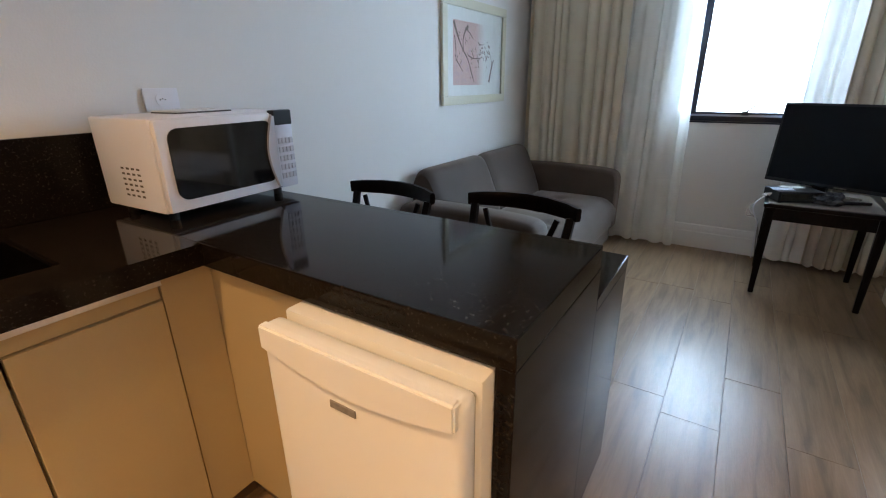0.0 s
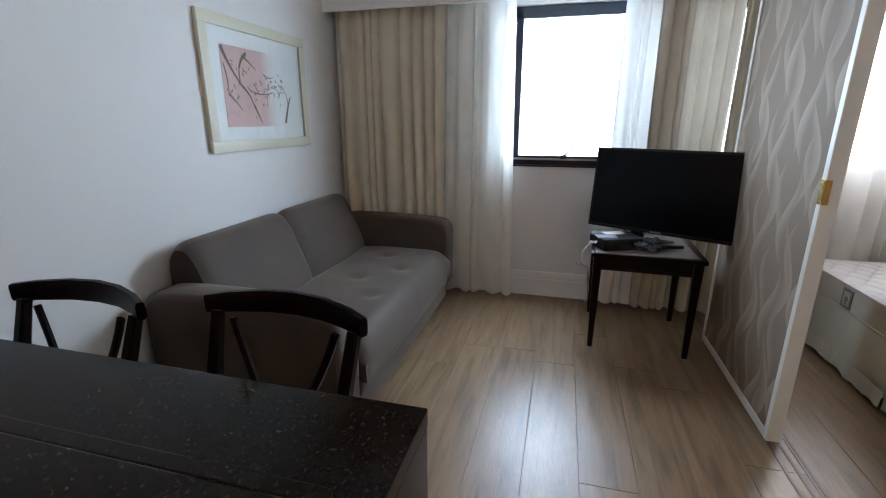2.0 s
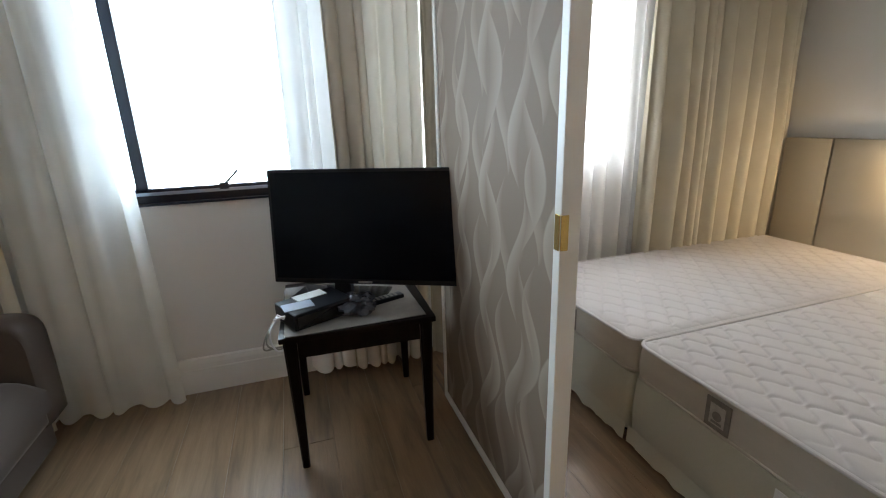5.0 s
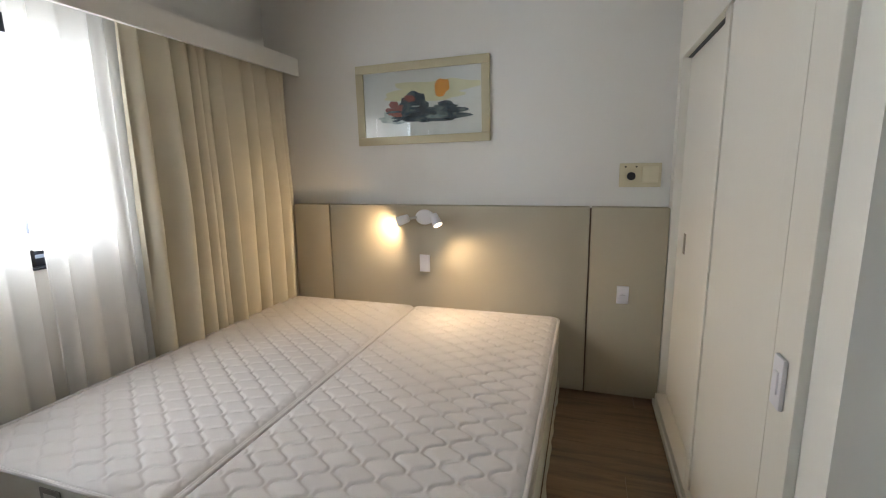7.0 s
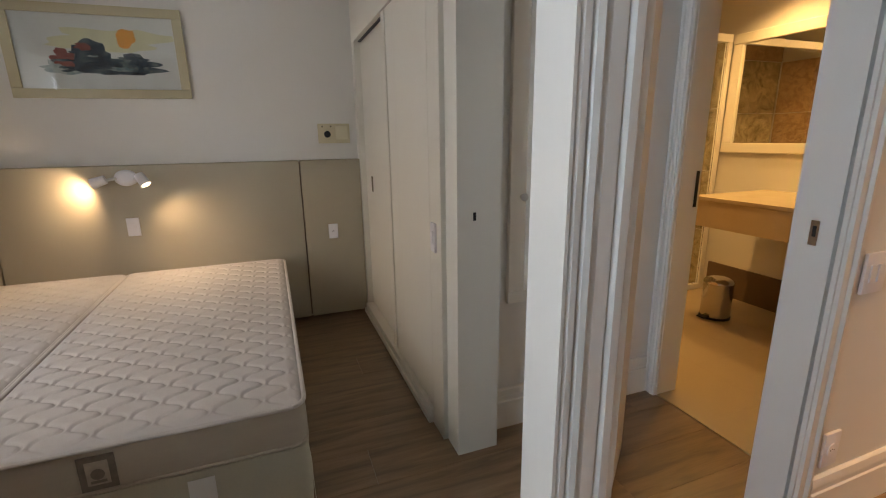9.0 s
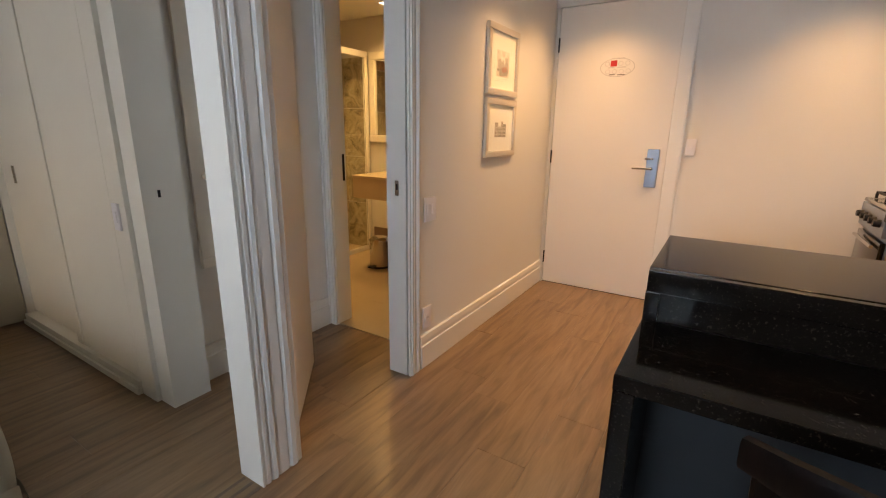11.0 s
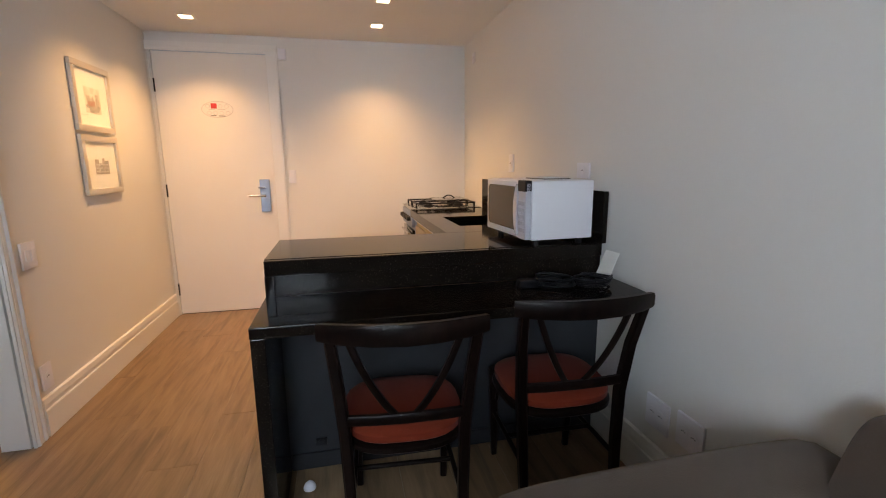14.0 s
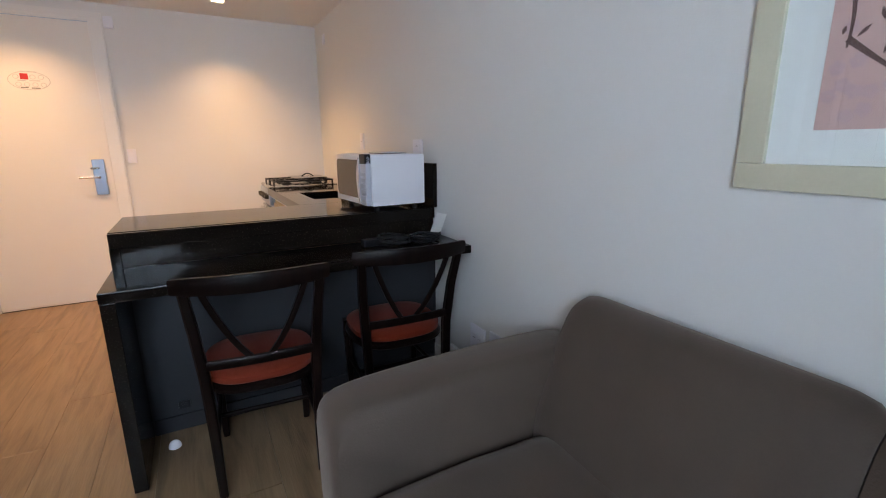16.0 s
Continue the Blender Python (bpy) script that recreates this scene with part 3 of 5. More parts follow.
part("slab", slab_with_hole((0.001, SX0, SX1, 0.60), (0.60, SY0, SY1, 1.8295), 0.835, 0.89), GRANITE, top)
part("peninsula_slab", box(0.001, 1.41, 1.83, 2.285, 0.83, 0.89, 0.003), GRANITE, top)
part("end_panel", box(1.375, 1.4095, 1.832, 2.3105, 0.002, 0.8295, 0.002), GRANITE, top)
part("backsplash", box(0.001, 0.022, 0.60, 2.315, 0.8905, 1.115, 0.002), GRANITE, top)
part("riser", box(0.023, 1.408, 2.287, 2.3105, 0.8305, 0.888, 0.002), GRANITE, top)
part("riser_foot", box(0.023, 1.374, 2.287, 2.3105, 0.752, 0.830, 0.001), GRANITE, top)
bm = box(SX0 + 0.003, SX1 - 0.003, SY0 + 0.003, SY1 - 0.003, 0.72, 0.884)
bm.normal_update()
top_faces = [f for f in bm.faces if f.normal.z > 0.9]
bmesh.ops.inset_region(bm, faces=top_faces, thickness=0.012)
bm.normal_update()
bmesh.ops.delete(bm, geom=[f for f in bm.faces if f.normal.z > 0.9 and f.calc_area() > 0.05], context="FACES")
sink = tagged(part("sink", bm, DARKSTEEL), "dark steel sink bowl set in the worktop", "sink")
part("drain", tube((0.30, 1.375, 0.7205), (0.30, 1.375, 0.724), 0.045, 0.042, 24), STEEL, sink, "chrome strainer", smooth=True)
tap = thing("tap", "chrome kitchen tap behind the sink", "tap", pose(0.075, 1.38, 0.89))
part("body", tube((0, 0, 0), (0, 0, 0.05), 0.022, 0.018), STEEL, tap, smooth=True)
bm = sweep(curve_pts((0, 0, 0.05), (0.02, 0, 0.20), (0.16, 0, 0.10)), 0.009, 0.009)
part("spout", bm, STEEL, tap, smooth=True)
part("lever", tube((0, 0.0, 0.05), (0.01, -0.07, 0.075), 0.007, 0.005), STEEL, tap, smooth=True)

ledge = thing("breakfast_ledge", "polished black granite eating ledge with a slab leg", "table")
part("slab", box(0.001, 1.41, 2.311, 2.65, 0.715, 0.752, 0.003), GRANITE, ledge)
part("leg_panel", box(1.365, 1.409, 2.312, 2.648, 0.002, 0.7145, 0.003), GRANITE, ledge)
half = thing("half_wall", "grey painted half wall below the ledge", "wall", kind="structure")
part("wall_panel", box(0.001, 1.374, 2.20, 2.285, 0.0, 0.7145), PANELGREY, half)
part("skirting", box(0.001, 1.364, 2.286, 2.298, 0.001, 0.07, 0.002), PANELGREY, half)
outlet("wall_socket", (1.244, 2.287, 0.115), "y+", 0.045, 0.03, BLACKPLASTIC, label="small black socket low on the half wall", category="socket")
stop = bmesh.new()
bmesh.ops.create_uvsphere(stop, u_segments=20, v_segments=12, radius=0.024, matrix=Matrix.Translation((1.29, 2.415, 0.002)) @ Matrix.Diagonal((1, 1, 1.2, 1)))
bmesh.ops.delete(stop, geom=[v for v in stop.verts if v.co.z < 0.0015], context="VERTS")
tagged(part("door_stop", stop, PLASTIC, smooth=True), "small white rubber stop on the floor by the half wall", "door stop")
outlet("wall_socket", (0.001, 2.72, 0.315), "x+", 0.12, 0.12, label="white double wall socket beside the sofa", rockers=2, category="socket")
outlet("wall_socket", (0.001, 2.88, 0.33), "x+", 0.12, 0.12, label="white wall socket beside the sofa", rockers=2, category="socket")


def base_unit(y0, y1, name="kitchen_cabinet"):
    c = thing(name, "beige laminate base cabinet with an aluminium edge pull", "cabinet", pose(0, 0, 0), group="kitchen base cabinets")
    part("body", box(0.03, 0.545, y0 + 0.001, y1 - 0.001, 0.10, 0.834 if y1 < 1.1 else 0.70), LAMINATE, c)
    part("plinth", box(0.05, 0.50, y0 + 0.001, y1 - 0.001, 0.001, 0.099), BROWNBASE, c)
    d = part("door", box(0.547, 0.566, y0 + 0.003, y1 - 0.003, 0.11, 0.772, 0.002), LAMINATE, c)
    part("top_band", box(0.546, 0.556, y0 + 0.002, y1 - 0.002, 0.774, 0.811, 0.001), LAMINATE, c)
    part("handle", box(0.547, 0.580, y0 + 0.003, y1 - 0.003, 0.814, 0.828, 0.002), ALU, d, "thin aluminium edge pull")
    return c


base_unit(0.62, 1.04)
base_unit(1.04, 1.446)
base_unit(1.446, 1.737)
fil = thing("corner_filler", "beige laminate filler panel in the kitchen corner", "cabinet panel")
part("panel", box(0.03, 0.560, 1.738, 1.861, 0.10, 0.828, 0.002), LAMINATE, fil)
part("plinth", box(0.05, 0.50, 1.738, 1.900, 0.001, 0.099), BROWNBASE, fil)
fil = thing("corner_filler", "beige laminate side panel beside the small refrigerator", "cabinet panel")
part("panel", box(0.30, 0.905, 1.862, 1.88, 0.10, 0.828, 0.001), LAMINATE, fil)
part("side", box(0.887, 0.905, 1.881, 2.195, 0.001, 0.82), LAMINATE, fil)
part("plinth", box(0.51, 0.886, 1.905, 1.92, 0.001, 0.099), BROWNBASE, fil)

fridge = thing("mini_fridge", "small cream-white bar refrigerator under the counter", "refrigerator", pose(0.926, 1.738, 0))
part("body", box(0.0, 0.447, 0.060, 0.45, 0.02, 0.822, 0.008), WHITEGOODS, fridge, smooth=True)
part("gasket", box(0.012, 0.435, 0.050, 0.0595, 0.04, 0.80), GASKET, fridge)
bm = box(0.0, 0.447, 0.0, 0.049, 0.03, 0.818, 0.020, 4)
part("door", bm, WHITEGOODS, fridge, smooth=True)
part("badge", box(0.178, 0.238, -0.003, -0.0002, 0.705, 0.720, 0.001), GREYINK, fridge, "small dark maker's badge")
for fx in (0.04, 0.405):
    for fy in (0.09, 0.42):
        part("foot", tube((fx, fy, 0.0), (fx, fy, 0.02), 0.016), BLACKPLASTIC, fridge)

BUTTONGREY = material("pale_grey_button", (0.46, 0.46, 0.50), 0.5, vary=0.05)
PANELLILAC = material("lilac_grey_plastic", (0.54, 0.54, 0.60), 0.35, vary=0.03)
DARKCARD = material("dark_grey_card", (0.10, 0.09, 0.09), 0.6, vary=0.1)
GRIPSILVER = material("silver_lacquer", (0.66, 0.66, 0.72), 0.2, metal=0.35, vary=0.03)
SLOTGREY = material("brown_grey_slot", (0.10, 0.08, 0.07), 0.7, vary=0.1)


def prism(pts, y0, y1):
    """A flat plate: an outline in x and z, from y0 to y1."""
    bm = bmesh.new()
    a = [bm.verts.new((x, y0, z)) for x, z in pts]
    b = [bm.verts.new((x, y1, z)) for x, z in pts]
    bm.faces.new(a), bm.faces.new(b[::-1])
    for k in range(len(a)):
        bm.faces.new((a[k], b[k], b[(k + 1) % len(a)], a[(k + 1) % len(a)]))
    bmesh.ops.recalc_face_normals(bm, faces=bm.faces)
    return bm


def rounded_plate(x0, x1, z0, z1, y0, y1, r):
    pts = []
    for cx, cz, a0 in ((x1 - r, z1 - r, 0), (x0 + r, z1 - r, 90), (x0 + r, z0 + r, 180), (x1 - r, z0 + r, 270)):
        pts += [(cx + r * math.cos(radians(a0 + 15 * k)), cz + r * math.sin(radians(a0 + 15 * k))) for k in range(7)]
    return prism(pts, y0, y1)


def bowed_plate(x0, x1, bow, z0, z1, y0, y1):
    n = 14
    arc = [(x1 + bow * math.sin(math.pi * k / n), z0 + (z1 - z0) * k / n) for k in range(n + 1)]
    return prism([(x0, z0)] + arc + [(x0, z1)], y0, y1)


# bowed grip along the top of the refrigerator door
lip = [(0.008, 0.822), (0.439, 0.822)] + [(0.439 - 0.431 * k / 14, 0.772 - 0.030 * math.sin(math.pi * k / 14)) for k in range(15)]
bm = prism(lip, -0.010, 0.012)
bmesh.ops.bevel(bm, geom=bm.edges[:], offset=0.004, segments=2, affect="EDGES")
part("grip", bm, WHITEGOODS, fridge, "bowed white grip", smooth=True)

# microwave oven, standing on the corner
# its own x runs from the window-side front corner towards the entrance, +y is the front
MW, MD, MH = 0.445, 0.290, 0.256
mw = thing("microwave_oven", "white microwave oven with a dark glass door", "microwave", pose(0.352, 2.315, 0.9085, 0, 0, -86.6))
part("body", box(0.0, MW, -MD, 0.0, 0.008, MH, 0.008), MWWHITE, mw, smooth=True)
d = part("door", box(0.079, MW - 0.004, 0.0005, 0.022, 0.012, MH - 0.004, 0.008), MWWHITE, mw, smooth=True)
part("window", rounded_plate(0.084, MW - 0.030, 0.042, MH - 0.026, 0.0215, 0.0255, 0.030), DARKGLASS, d, "dark glass door window")
part("door_edge", bowed_plate(0.078, 0.086, 0.026, 0.022, MH - 0.014, 0.0225, 0.034), GRIPSILVER, d, "curved silver-white grip edge")
cp = part("control_panel", box(0.004, 0.075, 0.0005, 0.028, 0.012, MH - 0.004, 0.006), PANELLILAC, mw, "lilac-grey control panel", smooth=True)
part("display", box(0.004, 0.075, 0.0, 0.0305, MH - 0.044, MH + 0.002, 0.004), BLACKPLASTIC, cp, "black display")
for i in range(4):
    for j in range(5):
        part("button", box(0.011 + 0.015 * i, 0.023 + 0.015 * i, 0.0285, 0.0300, 0.042 + 0.028 * j, 0.060 + 0.028 * j, 0.002), BUTTONGREY, cp)
for i in range(4):
    for j in range(6):
        part("vent_slot", box(MW - 0.001, MW + 0.0006, -0.175 + 0.026 * i, -0.161 + 0.026 * i, 0.045 + 0.015 * j, 0.0505 + 0.015 * j), SLOTGREY, mw)
for fx in (0.04, MW - 0.04):
    for fy in (-0.04, -MD + 0.04):
        part("foot", tube((fx, fy, -0.018), (fx, fy, 0.0085), 0.014), BLACKPLASTIC, mw)
book = thing("booklet", "thin white booklet with a dark cover on the microwave", "booklet", pose(0.185, 2.10, 0.9085 + MH + 0.0005, 0, 0, 4))
part("cover", box(-0.065, 0.065, -0.09, 0.09, 0.0, 0.004, 0.001), DARKCARD, book, "dark back cover")
part("paper_block", box(-0.063, 0.063, -0.088, 0.088, 0.0042, 0.008, 0.001), PAPER, book)

# gas stove
stove = thing("gas_stove", "small steel and white gas stove with black grates", "stove", pose(0.03, 0.085, 0))
part("body", box(0, 0.53, 0, 0.50, 0.03, 0.875, 0.006), BLUESTEEL, stove, smooth=True)
part("cooktop", box(-0.005, 0.555, -0.005, 0.505, 0.876, 0.895, 0.006), STEEL, stove, "steel cooktop", smooth=True)
part("oven_door", box(0.531, 0.555, 0.015, 0.485, 0.20, 0.72, 0.006), DARKGLASS, stove, "dark glass oven door", smooth=True)
part("oven_handle", tube((0.575, 0.06, 0.69), (0.575, 0.44, 0.69), 0.009), STEEL, stove, smooth=True)
pn = part("control_strip", box(0.531, 0.560, 0.005, 0.495, 0.745, 0.872, 0.006), BLUESTEEL, stove, "grey control strip", smooth=True)
for i in range(5):
    part("knob", tube((0.5605, 0.07 + 0.09 * i, 0.81), (0.590, 0.07 + 0.09 * i, 0.81), 0.020, 0.017), BLACKPLASTIC, pn, smooth=True)
for bx in (0.15, 0.40):
    for by in (0.13, 0.37):
        b = part("burner", tube((bx, by, 0.896), (bx, by, 0.912), 0.042, 0.036), BLACKPLASTIC, stove, smooth=True)
        part("burner_cap", tube((bx, by, 0.9125), (bx, by, 0.918), 0.028), DARKGLASS, b, smooth=True)
for by in (0.13, 0.37):
    g = bmesh.new()
    for k in (-0.10, 0.10):
        add_box(g, 0.04, 0.52, by + k - 0.005, by + k + 0.005, 0.922, 0.934, 0.002)
    for k in (0.04, 0.15, 0.28, 0.40, 0.51):
        add_box(g, k - 0.005, k + 0.005, by - 0.10, by + 0.10, 0.9225, 0.9335, 0.002)
    for k in (0.045, 0.515):
        for q in (-0.1, 0.1):
            add_box(g, k - 0.006, k + 0.006, by + q - 0.006, by + q + 0.006, 0.896, 0.923)
    part("grate", g, BLACKPLASTIC, stove)
pan = thing("tray_lid", "flat silver lid lying on the stove grates", "lid", pose(0.22, 0.28, 0.9345))
part("plate", box(-0.14, 0.14, -0.14, 0.14, 0.0, 0.012, 0.005), STEEL, pan, smooth=True)
part("grip", sweep(curve_pts((-0.05, 0, 0.012), (0, 0, 0.06), (0.05, 0, 0.012)), 0.007, 0.005), BLACKPLASTIC, pan, smooth=True)
for k in range(4):
    part("foot", tube((0.05 + 0.43 * (k % 2) + 0.03, 0.04 + 0.42 * (k // 2) + 0.085, 0), (0.05 + 0.43 * (k % 2) + 0.03, 0.04 + 0.42 * (k // 2) + 0.085, 0.03), 0.015), BLACKPLASTIC, None)
for o in [o for o in scene.objects if o.name.startswith("foot") and o.parent is None]:
    o.parent = stove
    o.matrix_parent_inverse = stove.matrix_basis.inverted()


# black cables and chargers on the ledge
def cable(name, pts, r, mat, label):
    cu = bpy.data.curves.new(name, "CURVE")
    cu.dimensions, cu.bevel_depth, cu.bevel_resolution = "3D", r, 2
    sp = cu.splines.new("NURBS")
    sp.points.add(len(pts) - 1)
    for p, q in zip(sp.points, pts):
        p.co = (*q, 1)
    sp.use_endpoint_u, sp.order_u = True, 3
    cu.materials.append(mat)
    ob = new(name, cu)
    deps = bpy.context.evaluated_depsgraph_get()
    me = bpy.data.meshes.new_from_object(ob.evaluated_get(deps))
    bpy.data.objects.remove(ob)
    o2 = new(name, me)
    return tagged(o2, label, "cable")


rng = random.Random(4)
for cx, cy, rad in ((0.30, 2.43, 0.07), (0.15, 2.46, 0.06)):
    pts = []
    for i in range(46):
        a = i * 0.62
        k = rad * (0.75 + 0.35 * rng.random())
        pts.append((cx + 1.3 * k * math.cos(a), cy + k * math.sin(a), 0.757 + 0.0007 * i + 0.006 * rng.random()))
    cable("power_cable", pts, 0.004, BLACKPLASTIC, "coiled black power cable on the ledge")
tagged(part("power_adapter", box(0.36, 0.45, 2.40, 2.45, 0.7525, 0.785, 0.006), BLACKPLASTIC, smooth=True), "black power adapter lying on the ledge", "adapter")
card = part("leaflet_stand", box(-0.0015, 0.0015, -0.042, 0.042, -0.062, 0.062, 0.0006), PAPER)
card.matrix_basis = pose(0.036, 2.385, 0.8105, 0, -24, 6)
tagged(card, "white card leaning against the wall on the ledge", "card")

# ---- bistro chairs ----


def bistro_chair(m):
    c = thing("bistro_chair", "dark bentwood bistro chair with an orange seat pad", "chair", m, group="chairs at the ledge")
    W = 0.205
    for s in (-1, 1):
        pts = [(s * 0.17, 0.02, 0.0), (s * 0.175, 0.0, 0.25), (s * 0.182, -0.005, 0.45), (s * 0.195, 0.02, 0.63), (s * W, 0.065, 0.775)]
        part("back_leg", sweep(pts, [0.014, 0.017, 0.018, 0.017, 0.015], [0.014, 0.018, 0.019, 0.017, 0.014], Vector((1, 0, 0))), DARKWOOD, c, smooth=True)
        pts = [(s * 0.165, -0.36, 0.0), (s * 0.17, -0.355, 0.22), (s * 0.175, -0.35, 0.40)]
        part("front_leg", sweep(pts, [0.012, 0.016, 0.018], [0.012, 0.016, 0.018], Vector((1, 0, 0))), DARKWOOD, c, smooth=True)
        part("splat", sweep(curve_pts((s * 0.155, 0.062, 0.762), (s * 0.10, 0.05, 0.60), (s * 0.028, 0.010, 0.500), 11), 0.010, 0.007, Vector((1, 0, 0))), DARKWOOD, c, smooth=True)
        part("side_stretcher", tube((s * 0.172, 0.0, 0.20), (s * 0.168, -0.355, 0.20), 0.009), DARKWOOD, c, smooth=True)
        part("arch_brace", sweep(curve_pts((s * 0.165, -0.33, 0.27), (s * 0.16, -0.33, 0.365), (s * 0.10, -0.33, 0.373), 7), 0.007, 0.007), DARKWOOD, c, smooth=True)
    crest = [(x, 0.058 + 0.068 * (1 - (x / 0.235) ** 2), 0.794 + 0.004 * (1 - (x / 0.235) ** 2)) for x in (-0.235, -0.18, -0.09, 0, 0.09, 0.18, 0.235)]
    part("crest_rail", sweep(crest, [0.024, 0.028, 0.030, 0.031, 0.030, 0.028, 0.024], 0.011, Vector((0, 0, 1))), DARKWOOD, c, smooth=True)
    low = [(x, 0.008 + 0.012 * (1 - (x / 0.19) ** 2), 0.497) for x in (-0.19, -0.1, 0, 0.1, 0.19)]
    part("lower_rail", sweep(low, 0.016, 0.009, Vector((0, 0, 1))), DARKWOOD, c, smooth=True)
    for nm, z0, z1, k, mat in (("seat_ring", 0.372, 0.404, 1.0, DARKWOOD), ("seat_pad", 0.4045, 0.442, 0.965, ORANGE)):
        bm = bmesh.new()
        loops = []
        n = 32
        zs = [(z0, 0.97), (z0 + 0.006, 1.0), (z1 - 0.012, 1.0), (z1 - 0.003, 0.95), (z1 + (0.004 if nm == "seat_pad" else 0), 0.75), (z1 + (0.009 if nm == "seat_pad" else 0.001), 0.35)]
        for z, q in zs:
            ring = []
            for i in range(n):
                a = 2 * math.pi * i / n
                ca, sa = math.cos(a), math.sin(a)
                ex = 0.62
                x = math.copysign(abs(ca) ** ex, ca) * (0.205 if sa < 0 else 0.205 - 0.02 * sa)
                y = math.copysign(abs(sa) ** ex, sa) * 0.20
                ring.append(bm.verts.new((x * q * k, -0.185 + y * q * k, z)))
            loops.append(ring)
        for p, q in zip(loops, loops[1:]):
            for i in range(n):
                bm.faces.new((p[i], p[(i + 1) % n], q[(i + 1) % n], q[i]))
        bm.faces.new(loops[0][::-1]), bm.faces.new(loops[-1])
        part(nm, bm, mat, c, "orange upholstered pad" if nm == "seat_pad" else "", smooth=True)
    part("cross_stretcher", tube((-0.17, -0.18, 0.20), (0.17, -0.18, 0.20), 0.009), DARKWOOD, c, smooth=True)
    return c


bistro_chair(pose(0.957, 2.805, 0.001, 0, 0, -4))
bistro_chair(pose(0.372, 2.74, 0.001, 0, 0, -2))

# ---- living room ----


sofa = thing("sofa", "taupe velour two-seat sofa with rolled sloping arms", "sofa", pose(0, 0, 0))
part("base", box(0.10, 0.80, 3.42, 4.93, 0.035, 0.20, 0.02, 3), VELVET, sofa, smooth=True)
part("skirt", box(0.78, 0.862, 3.40, 4.95, 0.03, 0.150, 0.014, 3), VELVET, sofa, smooth=True)
part("apron", box(0.76, 0.885, 3.44, 4.90, 0.152, 0.24, 0.025, 3), VELVET, sofa, smooth=True)


def cushion(x0, x1, y0, y1, z0, z1, puff, tufts=()):
    bm = bmesh.new()
    nx, ny = 22, 44
    grid = []
    for k in range(2):
        rows = []
        for i in range(nx + 1):
            row = []
            for j in range(ny + 1):
                u, v = i / nx, j / ny
                e = min(1, (min(u, 1 - u) / 0.16)) ; f = min(1, (min(v, 1 - v) / 0.08))
                q = math.sqrt(max(0, 1 - (1 - e) ** 2)) * math.sqrt(max(0, 1 - (1 - f) ** 2))
                x, y = x0 + (x1 - x0) * u, y0 + (y1 - y0) * v
                if k:
                    z = z0 + (z1 - z0) * (0.45 + 0.55 * q) + puff * math.sin(math.pi * u) * 0.6
                    for tx, ty in tufts:
                        z -= 0.022 * math.exp(-((x - tx) ** 2 + (y - ty) ** 2) / 0.0016)
                    z += 0.004 * noise.noise(Vector((x * 6, y * 6, 1)))
                else:
                    z = z0
                row.append(bm.verts.new((x, y, z)))
            rows.append(row)
        grid.append(rows)
    for k in range(2):
        for i in range(nx):
            for j in range(ny):
                q = (grid[k][i][j], grid[k][i + 1][j], grid[k][i + 1][j + 1], grid[k][i][j + 1])
                bm.faces.new(q if k else q[::-1])
    edge = [(i, 0) for i in range(nx)] + [(nx, j) for j in range(ny)] + [(i, ny) for i in range(nx, 0, -1)] + [(0, j) for j in range(ny, 0, -1)]
    for (a, b), (c, d) in zip(edge, edge[1:] + edge[:1]):
        bm.faces.new((grid[0][a][b], grid[0][c][d], grid[1][c][d], grid[1][a][b]))
    return bm


part("seat", cushion(0.22, 0.905, 3.455, 4.895, 0.225, 0.40, 0.02, [(0.55, 3.75), (0.55, 4.17), (0.55, 4.6), (0.72, 3.95), (0.72, 4.38)]), VELVET, sofa, smooth=True)


def rounded_outline(pts, times=2):
    """Cuts the corners of a closed outline, so that it bends softly."""
    for _ in range(times):
        pts = [q for a, b in zip(pts, pts[1:] + pts[:1])
               for q in ((0.75 * a[0] + 0.25 * b[0], 0.75 * a[1] + 0.25 * b[1]), (0.25 * a[0] + 0.75 * b[0], 0.25 * a[1] + 0.75 * b[1]))]
    return pts


def back_cushion(y0, y1):
    """A leaning padded back with a rolled top."""
    prof = [(0.02, 0.20), (0.015, 0.55), (0.02, 0.70), (0.045, 0.752), (0.085, 0.772), (0.13, 0.758), (0.165, 0.708), (0.20, 0.62), (0.25, 0.50), (0.285, 0.40), (0.285, 0.22)]
    prof = rounded_outline(prof, 1)
    bm = bmesh.new()
    n = 26
    rings = []
    for i in range(n + 1):
        v = i / n
        q = math.sqrt(max(0, 1 - (1 - min(1, min(v, 1 - v) / 0.11)) ** 2))
        y = y0 + (y1 - y0) * v
        ring = []
        for x, z in prof:
            cx, cz = 0.12, 0.45
            k = 0.90 + 0.10 * q
            bulge = 0.026 * math.sin(math.pi * v) if x > 0.1 else 0
            ring.append(bm.verts.new((cx + (x - cx) * k + bulge, y, cz + (z - cz) * k)))
        rings.append(ring)
    m = len(prof)
    for p, q in zip(rings, rings[1:]):
        for i in range(m):
            bm.faces.new((p[i], p[(i + 1) % m], q[(i + 1) % m], q[i]))
    bm.faces.new(rings[0][::-1]), bm.faces.new(rings[-1])
    return bm


part("back_cushion", back_cushion(3.43, 4.145), VELVET, sofa, smooth=True)
part("back_cushion", back_cushion(4.148, 4.87), VELVET, sofa, smooth=True)


